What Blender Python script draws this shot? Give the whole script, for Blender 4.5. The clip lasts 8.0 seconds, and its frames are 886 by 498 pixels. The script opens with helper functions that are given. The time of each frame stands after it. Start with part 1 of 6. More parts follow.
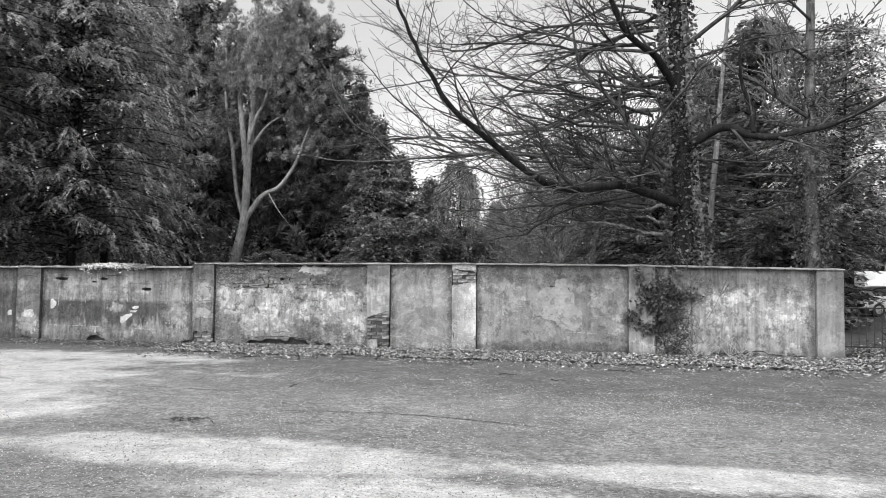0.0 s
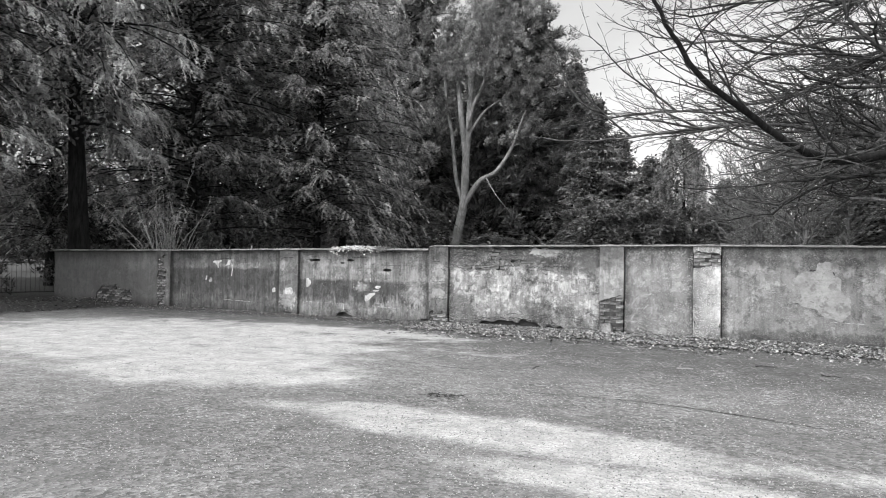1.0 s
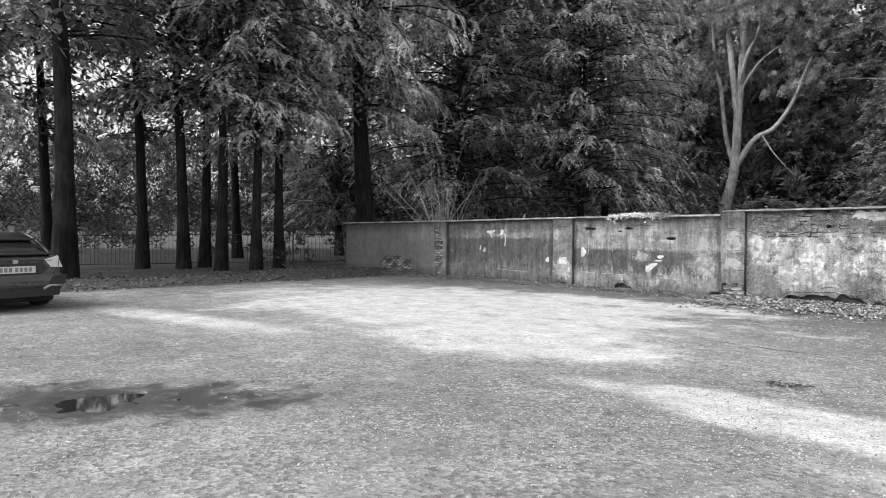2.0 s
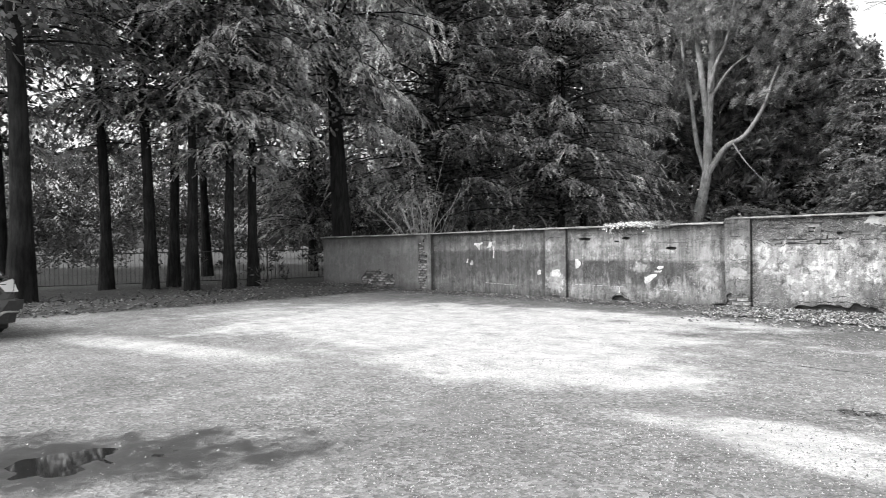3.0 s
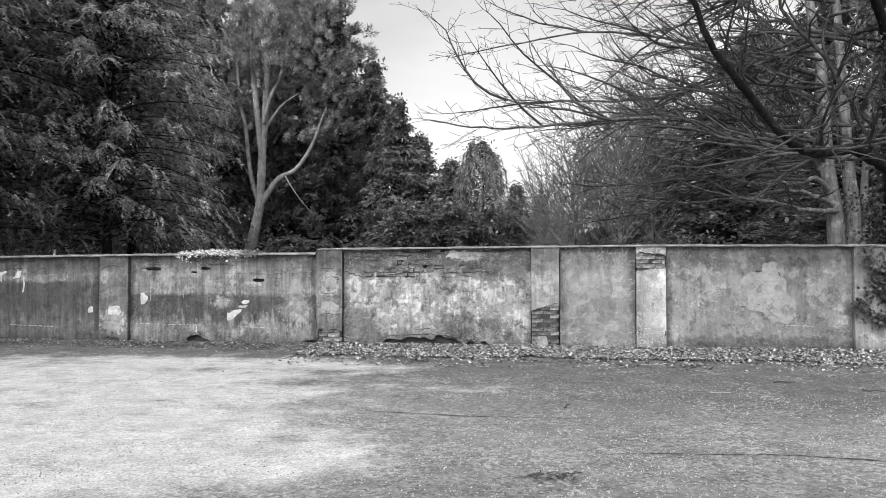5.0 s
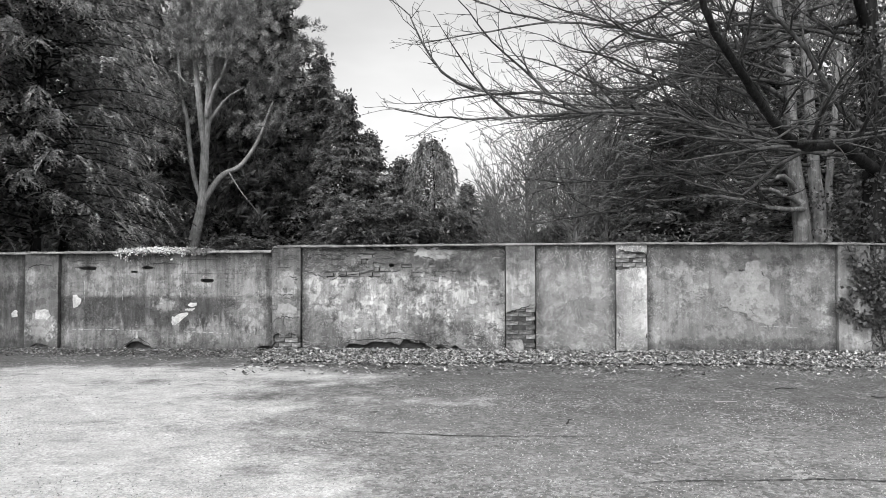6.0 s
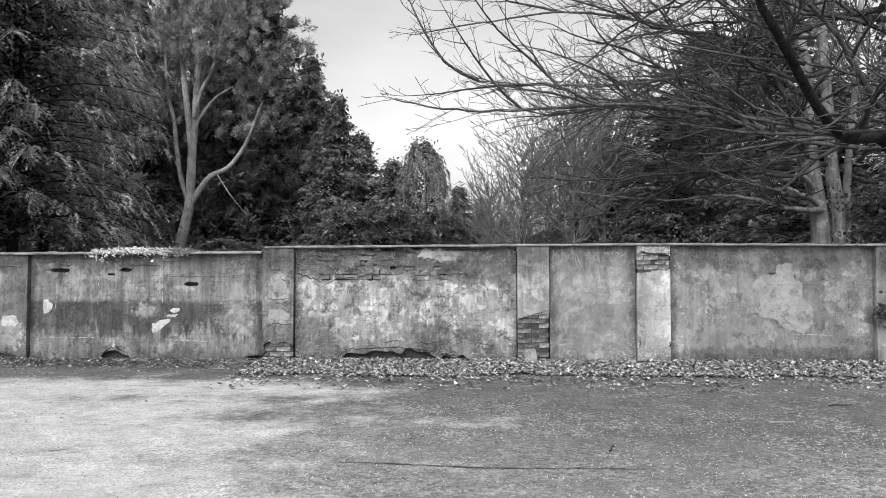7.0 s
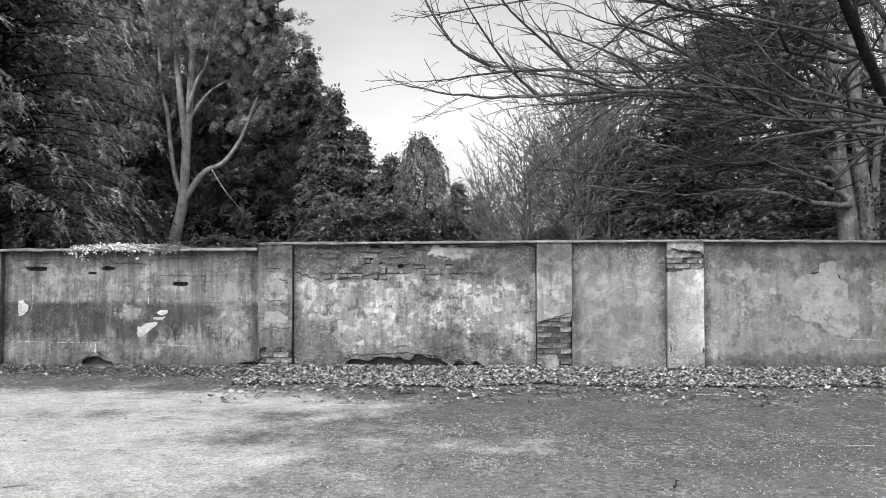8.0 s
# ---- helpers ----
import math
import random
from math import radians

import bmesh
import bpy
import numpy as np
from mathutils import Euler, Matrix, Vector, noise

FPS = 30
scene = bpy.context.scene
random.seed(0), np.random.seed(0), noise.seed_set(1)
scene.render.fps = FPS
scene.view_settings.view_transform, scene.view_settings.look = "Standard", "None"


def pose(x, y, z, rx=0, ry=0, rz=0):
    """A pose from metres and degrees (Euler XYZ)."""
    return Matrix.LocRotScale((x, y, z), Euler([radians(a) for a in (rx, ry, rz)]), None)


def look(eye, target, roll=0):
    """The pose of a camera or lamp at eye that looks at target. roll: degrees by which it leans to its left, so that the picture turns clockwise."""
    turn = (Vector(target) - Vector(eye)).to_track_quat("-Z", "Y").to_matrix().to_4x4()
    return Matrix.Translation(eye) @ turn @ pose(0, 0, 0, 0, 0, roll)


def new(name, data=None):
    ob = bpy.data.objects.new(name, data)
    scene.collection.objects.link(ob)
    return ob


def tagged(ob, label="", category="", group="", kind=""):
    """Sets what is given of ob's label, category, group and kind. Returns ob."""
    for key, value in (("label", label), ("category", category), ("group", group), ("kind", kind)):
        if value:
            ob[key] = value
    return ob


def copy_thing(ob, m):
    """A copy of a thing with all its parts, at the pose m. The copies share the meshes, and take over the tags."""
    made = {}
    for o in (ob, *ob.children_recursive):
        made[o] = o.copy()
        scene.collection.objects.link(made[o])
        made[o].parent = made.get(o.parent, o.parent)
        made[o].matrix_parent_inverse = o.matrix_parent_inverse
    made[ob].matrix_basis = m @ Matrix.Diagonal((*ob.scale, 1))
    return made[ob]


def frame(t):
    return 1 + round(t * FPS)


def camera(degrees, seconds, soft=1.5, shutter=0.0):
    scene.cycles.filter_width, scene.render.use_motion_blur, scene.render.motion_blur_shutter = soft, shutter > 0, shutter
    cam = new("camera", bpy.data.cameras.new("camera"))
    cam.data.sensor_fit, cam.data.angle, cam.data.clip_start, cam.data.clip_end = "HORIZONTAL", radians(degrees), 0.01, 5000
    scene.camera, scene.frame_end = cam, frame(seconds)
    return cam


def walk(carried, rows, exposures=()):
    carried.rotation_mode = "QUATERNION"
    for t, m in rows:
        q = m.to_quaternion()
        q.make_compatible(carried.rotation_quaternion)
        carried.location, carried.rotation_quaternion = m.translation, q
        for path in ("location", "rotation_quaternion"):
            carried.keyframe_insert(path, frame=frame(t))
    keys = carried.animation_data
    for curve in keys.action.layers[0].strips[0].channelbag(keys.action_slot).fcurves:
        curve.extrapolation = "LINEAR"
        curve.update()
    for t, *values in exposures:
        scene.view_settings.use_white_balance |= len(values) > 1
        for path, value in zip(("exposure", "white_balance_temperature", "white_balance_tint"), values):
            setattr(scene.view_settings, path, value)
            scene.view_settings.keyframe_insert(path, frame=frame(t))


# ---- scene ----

# ---- camera and walk ----
cam = camera(64.9, 8.0, soft=0.6, shutter=0.06)
ROWS = [
    (0, 2.402, 0.000, 1.441, 9.47, 2.83, -0.61),
    (0.5, 2.235, -0.077, 1.449, 17.27, 2.25, -0.71),
    (1, 1.952, 0.064, 1.419, 26.74, 1.21, -0.95),
    (1.5, 1.514, 0.195, 1.390, 36.92, -0.15, -0.76),
    (1.7, 1.343, 0.188, 1.392, 40.76, -0.77, -0.53),
    (2, 1.082, 0.217, 1.386, 47.10, -1.48, -0.24),
    (2.25, 0.837, 0.282, 1.377, 52.25, -1.81, -0.03),
    (2.5, 0.587, 0.362, 1.372, 54.76, -1.80, 0.19),
    (2.8, 0.308, 0.446, 1.385, 50.97, -1.19, 0.50),
    (3, 0.117, 0.494, 1.406, 44.48, -0.47, 0.75),
    (3.5, -0.288, 0.806, 1.415, 28.63, 1.23, 1.14),
    (4, -0.710, 1.062, 1.418, 18.60, 2.42, 0.60),
    (4.5, -1.108, 1.387, 1.439, 12.10, 2.34, 0.24),
    (5, -1.454, 1.776, 1.462, 8.02, 1.59, 0.08),
    (5.2, -1.602, 1.921, 1.450, 6.74, 1.44, 0.05),
    (6.3, -2.067, 2.920, 1.439, 3.09, 1.73, 0.10),
    (6.5, -2.148, 3.118, 1.426, 2.96, 1.84, 0.07),
    (7, -2.282, 3.549, 1.419, 2.64, 1.95, 0.02),
    (7.5, -2.386, 4.008, 1.435, 2.54, 1.95, 0.01),
    (8, -2.564, 4.452, 1.444, 2.29, 1.72, -0.02),
]
EXPOSURES = [(0.0, 0.75), (1.5, 0.8), (2.3, 1.05), (2.9, 1.15), (3.6, 1.02), (4.5, 0.8), (5.5, 0.7), (8.0, 0.65)]
walk(cam, [(t, pose(x, y, z, 90 + pitch, roll, yaw)) for t, x, y, z, yaw, pitch, roll in ROWS], EXPOSURES)

# ---- sky and sun ----
SUN_HEIGHT, SUN_TURN = radians(42), radians(200)
world = bpy.data.worlds.new("overcast_sky")
scene.world = world
world.use_nodes = True
wn, wl = world.node_tree.nodes, world.node_tree.links
wn.clear()
w_out, w_back = wn.new("ShaderNodeOutputWorld"), wn.new("ShaderNodeBackground")
w_sky, w_bw = wn.new("ShaderNodeTexSky"), wn.new("ShaderNodeRGBToBW")
w_sky.sky_type, w_sky.sun_disc = "NISHITA", False
w_sky.sun_elevation, w_sky.sun_rotation = SUN_HEIGHT, SUN_TURN
w_sky.air_density, w_sky.dust_density = 1.6, 4.0
w_co, w_noise, w_ramp, w_mul = wn.new("ShaderNodeTexCoord"), wn.new("ShaderNodeTexNoise"), wn.new("ShaderNodeMapRange"), wn.new("ShaderNodeMath")
w_map = wn.new("ShaderNodeMapping")
w_map.inputs["Scale"].default_value = (1.6, 1.6, 5.0)
w_noise.inputs["Scale"].default_value, w_noise.inputs["Detail"].default_value = 1.4, 5.0
w_ramp.inputs["From Min"].default_value, w_ramp.inputs["From Max"].default_value = 0.3, 0.7
w_ramp.inputs["To Min"].default_value, w_ramp.inputs["To Max"].default_value = 0.85, 1.2
w_mul.operation = "MULTIPLY"
wl.new(w_co.outputs["Generated"], w_map.inputs["Vector"])
wl.new(w_map.outputs["Vector"], w_noise.inputs["Vector"])
wl.new(w_noise.outputs["Fac"], w_ramp.inputs["Value"])
wl.new(w_sky.outputs["Color"], w_bw.inputs["Color"])
wl.new(w_bw.outputs["Val"], w_mul.inputs[0])
wl.new(w_ramp.outputs["Result"], w_mul.inputs[1])
wl.new(w_mul.outputs["Value"], w_back.inputs["Color"])
w_back.inputs["Strength"].default_value = 0.15
wl.new(w_back.outputs["Background"], w_out.inputs["Surface"])
sun = new("sun", bpy.data.lights.new("sun", "SUN"))
sun.data.energy, sun.data.angle = 1.3, radians(25)
sun.matrix_world = look((0, 0, 30), (0 + 30 * math.cos(SUN_HEIGHT) * math.sin(SUN_TURN + math.pi), 30 * math.cos(SUN_HEIGHT) * math.cos(SUN_TURN + math.pi), 30 - 30 * math.sin(SUN_HEIGHT)))


# ---- material helpers ----
class Nodes:
    """A short way to write node materials."""

    def __init__(self, name, rough=0.85, metal=0.0):
        self.mat = bpy.data.materials.new(name)
        self.mat.use_nodes = True
        self.tree = self.mat.node_tree
        self.tree.nodes.clear()
        self.out = self.add("ShaderNodeOutputMaterial")
        self.shader = self.add("ShaderNodeBsdfPrincipled")
        self.shader.inputs["Roughness"].default_value = rough
        self.shader.inputs["Metallic"].default_value = metal
        self.link(self.shader.outputs[0], self.out.inputs["Surface"])
        self.co = self.add("ShaderNodeTexCoord").outputs["Object"]

    def add(self, kind):
        return self.tree.nodes.new(kind)

    def link(self, a, b):
        self.tree.links.new(a, b)

    def put(self, socket, value):
        if isinstance(value, (int, float)):
            socket.default_value = value
        elif isinstance(value, tuple):
            socket.default_value = value
        else:
            self.link(value, socket)

    def mapped(self, loc=(0, 0, 0), scale=(1, 1, 1), turn=0.0, source=None):
        n = self.add("ShaderNodeMapping")
        n.vector_type = "TEXTURE" if turn else "POINT"
        if turn:
            n.inputs["Location"].default_value = loc
            n.inputs["Rotation"].default_value = (0, 0, turn)
            n.inputs["Scale"].default_value = scale
        else:
            n.inputs["Location"].default_value = tuple(-a * b for a, b in zip(loc, scale))
            n.inputs["Scale"].default_value = scale
        self.link(source or self.co, n.inputs["Vector"])
        return n.outputs[0]

    def noise(self, scale, detail=4.0, rough=0.55, vector=None, distort=0.0):
        n = self.add("ShaderNodeTexNoise")
        n.inputs["Scale"].default_value, n.inputs["Detail"].default_value = scale, detail
        n.inputs["Roughness"].default_value, n.inputs["Distortion"].default_value = rough, distort
        self.link(vector or self.co, n.inputs["Vector"])
        return n.outputs["Fac"]

    def cells(self, scale, what="Distance", feature="F1", vector=None):
        n = self.add("ShaderNodeTexVoronoi")
        n.feature = feature
        n.inputs["Scale"].default_value = scale
        self.link(vector or self.co, n.inputs["Vector"])
        return n.outputs[what]

    def span(self, value, a, b, c=0.0, d=1.0, smooth=True):
        n = self.add("ShaderNodeMapRange")
        n.interpolation_type = "SMOOTHSTEP" if smooth else "LINEAR"
        self.put(n.inputs["Value"], value)
        for key, v in zip(("From Min", "From Max", "To Min", "To Max"), (a, b, c, d)):
            n.inputs[key].default_value = v
        return n.outputs["Result"]

    def math(self, kind, a, b=0.0):
        n = self.add("ShaderNodeMath")
        n.operation = kind
        self.put(n.inputs[0], a)
        self.put(n.inputs[1], b)
        return n.outputs[0]

    def mix(self, fac, a, b):
        n = self.add("ShaderNodeMix")
        n.data_type = "FLOAT"
        self.put(n.inputs[0], fac)
        self.put(n.inputs[2], a)
        self.put(n.inputs[3], b)
        return n.outputs[0]

    def grey(self, value):
        n = self.add("ShaderNodeCombineColor")
        for k in range(3):
            self.put(n.inputs[k], value)
        self.link(n.outputs[0], self.shader.inputs["Base Color"])
        return self

    def bump(self, height, strength=0.5, distance=0.01):
        n = self.add("ShaderNodeBump")
        n.inputs["Strength"].default_value, n.inputs["Distance"].default_value = strength, distance
        self.link(height, n.inputs["Height"])
        self.link(n.outputs[0], self.shader.inputs["Normal"])
        return self

    def rough(self, value):
        self.put(self.shader.inputs["Roughness"], value)
        return self

    def island(self):
        return self.add("ShaderNodeNewGeometry").outputs["Random Per Island"]

    def own(self):
        return self.add("ShaderNodeObjectInfo").outputs["Random"]

    def blob(self, x, y, rx, ry, soft=0.35, turn=0.0, wobble=None, axes="xy"):
        """One soft-edged oval stain, its rim broken by the given noise: 1 inside, 0 outside."""
        at = (x, y, 0) if axes == "xy" else (x, 0, y)
        size = (rx, ry, 1) if axes == "xy" else (rx, 1, ry)
        if turn:
            v = self.mapped(at, size, turn)
        else:
            v = self.mapped(at, tuple(1 / q for q in size))
        keep = self.add("ShaderNodeVectorMath")
        keep.operation = "MULTIPLY"
        self.link(v, keep.inputs[0])
        keep.inputs[1].default_value = (1, 1, 0) if axes == "xy" else (1, 0, 1)
        n = self.add("ShaderNodeVectorMath")
        n.operation = "LENGTH"
        self.link(keep.outputs[0], n.inputs[0])
        far = n.outputs["Value"]
        if wobble is not None:
            far = self.math("ADD", far, wobble)
        return self.span(far, 1 - soft, 1 + soft, 1.0, 0.0)


def plain_noise(name, low, high, scale, rough=0.85, metal=0.0, bump=0.3, fine=6.0, depth=0.01):
    m = Nodes(name, rough, metal)
    a, b = m.noise(scale), m.noise(scale * fine, 6)
    m.grey(m.span(m.math("ADD", m.math("MULTIPLY", a, 0.6), m.math("MULTIPLY", b, 0.4)), 0.3, 0.7, low, high))
    if bump:
        m.bump(b, bump, depth)
    return m.mat


# ---- mesh helpers ----
def empty(name, m=None):
    ob = new(name)
    ob.empty_display_size = 0.1
    if m is not None:
        ob.matrix_world = m
    return ob


def mesh_of(name, verts, faces, material, smooth=False):
    me = bpy.data.meshes.new(name)
    me.from_pydata(verts, [], faces)
    me.materials.append(material)
    if smooth:
        me.polygons.foreach_set("use_smooth", [True] * len(me.polygons))
    return me


def part_mesh(name, me, parent=None, label=""):
    ob = new(name, me)
    if parent is not None:
        ob.parent = parent
    if label:
        ob["label"] = label
    return ob


def part(name, bm, material, parent=None, label="", smooth=False):
    me = bpy.data.meshes.new(name)
    bmesh.ops.recalc_face_normals(bm, faces=bm.faces)
    bm.to_mesh(me)
    bm.free()
    me.materials.append(material)
    if smooth:
        me.polygons.foreach_set("use_smooth", [True] * len(me.polygons))
    return part_mesh(name, me, parent, label)


def box(lo, hi, bevel=0.0, bm=None):
    bm = bm or bmesh.new()
    c, s = [(a + b) / 2 for a, b in zip(lo, hi)], [b - a for a, b in zip(lo, hi)]
    made = bmesh.ops.create_cube(bm, size=1, matrix=Matrix.LocRotScale(c, None, s))
    if bevel:
        edges = list({e for v in made["verts"] for e in v.link_edges})
        bmesh.ops.bevel(bm, geom=edges, offset=bevel, segments=1, affect="EDGES")
    return bm


def cylinder(p, q, r0, r1=None, n=12, bm=None):
    bm = bm or bmesh.new()
    p, q = Vector(p), Vector(q)
    turn = (q - p).to_track_quat("Z", "Y").to_matrix().to_4x4()
    bmesh.ops.create_cone(bm, cap_ends=True, segments=n, radius1=r0, radius2=r0 if r1 is None else r1, depth=(q - p).length, matrix=Matrix.Translation((p + q) / 2) @ turn)
    return bm


def wave(x, y, z=0.0, scale=1.0):
    return noise.noise((x * scale, y * scale, z * scale))


class Tubes:
    """Collects tapered tubes along polylines and turns them into one mesh."""

    def __init__(self):
        self.v, self.f = [], []

    def line(self, pts, radii, n=5):
        pts = [Vector(p) for p in pts]
        base = len(self.v)
        side = None
        for i, p in enumerate(pts):
            d = (pts[min(i + 1, len(pts) - 1)] - pts[max(i - 1, 0)]).normalized()
            if side is None:
                side = d.orthogonal().normalized()
            side = (side - d * side.dot(d))
            side = side.normalized() if side.length > 1e-5 else d.orthogonal().normalized()
            up = d.cross(side)
            for k in range(n):
                a = 2 * math.pi * k / n
                self.v.append(p + (side * math.cos(a) + up * math.sin(a)) * radii[i])
        for i in range(len(pts) - 1):
            for k in range(n):
                a, b = base + i * n + k, base + i * n + (k + 1) % n
                self.f.append((a, b, b + n, a + n))
        self.f.append(tuple(base + (len(pts) - 1) * n + k for k in range(n)))

    def mesh(self, name, material):
        return mesh_of(name, self.v, self.f, material, True)


def bend(points, steps):
    """A smooth line through the points."""
    pts = [Vector(p) for p in points]
    out = []
    for i in range(len(pts) - 1):
        a, b, c, d = pts[max(i - 1, 0)], pts[i], pts[i + 1], pts[min(i + 2, len(pts) - 1)]
        for k in range(steps):
            t = k / steps
            out.append(0.5 * (2 * b + (c - a) * t + (2 * a - 5 * b + 4 * c - d) * t * t + (3 * b - a - 3 * c + d) * t ** 3))
    out.append(pts[-1])
    return out

# ---- materials ----
def plaster(name, base, stains=(), speckle=0.0, streak=0.25, wear=0.5, band=None, courses=0.0, joints=()):
    """Old painted render: base tone, peeled coats, grime, rain streaks, ghost brick courses, a damp band (low, high, tone),
    and stains (s, z, half width, half height, tone, amount, softness)."""
    m = Nodes(name, 0.9)
    base = base * 0.43
    big, mid, fine, grain = m.noise(1.3, 6), m.noise(7, 9, 0.72), m.noise(38, 8, 0.75), m.noise(160, 3, 0.7)
    wob = m.span(m.noise(3.2, 9, 0.74), 0.25, 0.75, -0.75, 0.75, False)
    wob2 = m.span(m.noise(13, 8, 0.74), 0.25, 0.75, -0.9, 0.9, False)
    tone = m.mix(m.span(big, 0.32, 0.68), base * (1 - 0.35 * wear), base * (1 + 0.35 * wear))
    if band:
        z = m.add_z()
        top = m.span(m.math("ADD", z, m.math("MULTIPLY", m.noise(3.5, 8, 0.7), 0.16)), band[1] + 0.03, band[1] + 0.13, 1.0, 0.0)
        drip = m.noise(1.0, 8, 0.7, m.mapped(scale=(4.2, 1, 1.1)))
        low = m.span(m.math("ADD", z, m.math("MULTIPLY", drip, 1.5)), band[0] + 0.66, band[0] + 0.86)
        tone = m.mix(m.math("MULTIPLY", m.math("MULTIPLY", top, low), 0.9), tone, band[2] * 0.46)
    for s, z, rs, rz, value, amount, soft in stains:
        white = value >= 0.85
        rim = wob2 if max(rs, rz) < 0.3 or min(rs, rz) < 0.06 else wob
        tone = m.mix(m.math("MULTIPLY", m.blob(s, z, rs, rz, soft * (0.5 if white else 0.8), 0.0, rim, "xz"), amount), tone, value * 0.8 if white else value * 0.46)
    # grime and corner shade beside the pilasters, both put into the tone
    for s in joints:
        tone = m.math("MULTIPLY", tone, m.mix(m.blob(s, 0.9, 0.11, 1.6, 0.5, 0.0, m.span(m.noise(2.5, 8, 0.7), 0.25, 0.75, -0.6, 0.6, False), "xz"), 1.0, 0.5))
    # a paler coat left in patches, grime in others, each with a hard broken edge
    coat = m.span(m.noise(2.6, 10, 0.76, m.mapped((3.1, 0, 1.7))), 0.52, 0.55)
    tone = m.math("MULTIPLY", tone, m.mix(coat, 1 - 0.12 * wear, 1 + 0.62 * wear))
    grime = m.span(m.noise(4.4, 10, 0.78, m.mapped((7.7, 0, 5.2))), 0.53, 0.57)
    tone = m.math("MULTIPLY", tone, m.mix(grime, 1.0, 1 - 0.58 * wear))
    flake = m.span(m.noise(8.5, 9, 0.78, m.mapped((1.3, 0, 8.1))), 0.62, 0.645)
    tone = m.mix(m.math("MULTIPLY", flake, 0.75 * wear), tone, min(0.5, base * 2.2))
    rain = m.noise(1.0, 9, 0.74, m.mapped(scale=(9, 1, 0.9)))
    tone = m.math("MULTIPLY", tone, m.span(rain, 0.35, 0.65, 1 + 0.7 * streak, 1 - 0.7 * streak))
    tone = m.math("MULTIPLY", tone, m.span(mid, 0.3, 0.7, 1 - 0.2 * wear - 0.03, 1 + 0.2 * wear + 0.03))
    tone = m.math("MULTIPLY", tone, m.span(fine, 0.3, 0.7, 0.88, 1.12))
    tone = m.math("MULTIPLY", tone, m.span(grain, 0.3, 0.7, 0.92, 1.08))
    pits = m.math("MULTIPLY", m.span(m.cells(22), 0.05, 0.09, 1.0, 0.0), m.span(m.noise(2.9, 6), 0.5, 0.6))
    tone = m.math("MULTIPLY", tone, m.mix(pits, 1.0, 0.5))
    # shade towards the ground put into the tone, its rim broken by noise
    foot_shade = m.span(m.math("ADD", m.add_z(), m.math("MULTIPLY", m.noise(2.2, 8, 0.7), 0.4)), 0.2, 0.54, 0.48, 1.0)
    tone = m.math("MULTIPLY", tone, foot_shade)
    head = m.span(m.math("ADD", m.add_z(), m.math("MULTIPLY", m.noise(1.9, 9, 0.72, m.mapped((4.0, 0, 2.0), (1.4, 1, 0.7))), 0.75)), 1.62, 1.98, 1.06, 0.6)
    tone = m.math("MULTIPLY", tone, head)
    relief = m.math("ADD", m.math("ADD", mid, m.math("MULTIPLY", fine, 0.7)), m.math("MULTIPLY", m.math("ADD", coat, flake), 0.5))
    if speckle:
        dots = m.span(m.math("ADD", m.cells(62), m.span(m.noise(11, 6, 0.75), 0.3, 0.7, 0.22, -0.22, False)), 0.26, 0.38, 1.0, 0.0)
        where = m.span(m.noise(1.7, 8, 0.78), 0.4, 0.52)
        dots = m.math("MULTIPLY", dots, where)
        tone = m.mix(m.math("MULTIPLY", dots, speckle), tone, min(0.75, base * 3.2))
        relief = m.math("ADD", relief, m.math("MULTIPLY", dots, speckle))
    if courses:
        b = m.add("ShaderNodeTexBrick")
        b.inputs["Scale"].default_value, b.inputs["Mortar Size"].default_value = 1.0, 0.007
        b.inputs["Brick Width"].default_value, b.inputs["Row Height"].default_value = 0.225, 0.075
        b.inputs["Mortar Smooth"].default_value = 0.5
        swap = m.add("ShaderNodeCombineXYZ")
        sep = m.add("ShaderNodeSeparateXYZ")
        m.link(m.co, sep.inputs[0])
        warp = m.span(m.noise(5, 5), 0.2, 0.8, -0.03, 0.03, False)
        m.link(sep.outputs[0], swap.inputs[0])
        m.link(m.math("ADD", sep.outputs[2], warp), swap.inputs[1])
        m.link(swap.outputs[0], b.inputs["Vector"])
        joint = m.math("MULTIPLY", m.math("MULTIPLY", b.outputs["Fac"], m.span(m.noise(2.4, 9, 0.75), 0.5, 0.62)), courses * 0.7)
        tone = m.math("MULTIPLY", tone, m.mix(joint, 1.0, 0.4))
        relief = m.math("SUBTRACT", relief, m.math("MULTIPLY", joint, 1.5))
    m.grey(tone)
    m.bump(relief, 0.8, 0.012)
    return m.mat


def height_socket(self):
    n = self.add("ShaderNodeSeparateXYZ")
    self.link(self.co, n.inputs[0])
    return n.outputs[2]


Nodes.add_z = height_socket

M = {}
M["brick"] = Nodes("old_brick", 0.92)
_b = M["brick"]
_t = _b.span(_b.own(), 0, 1, 0.06, 0.33, False)
_t = _b.math("MULTIPLY", _t, _b.math("MULTIPLY", _b.span(_b.noise(30, 8, 0.75), 0.3, 0.7, 0.5, 1.4), _b.span(_b.noise(5, 6, 0.7), 0.4, 0.6, 0.4, 1.35)))
_b.grey(_t).bump(_b.noise(60, 5, 0.7), 0.6, 0.008)
M["brick"] = _b.mat
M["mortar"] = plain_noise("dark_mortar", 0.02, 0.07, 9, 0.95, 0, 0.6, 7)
_b = Nodes("painted_brick", 0.9)
_t = _b.math("MULTIPLY", _b.span(_b.own(), 0, 1, 0.1, 0.26, False), _b.span(_b.noise(9, 9, 0.78), 0.35, 0.65, 0.45, 1.5))
_b.grey(_t).bump(_b.noise(40, 5, 0.7), 0.5, 0.008)
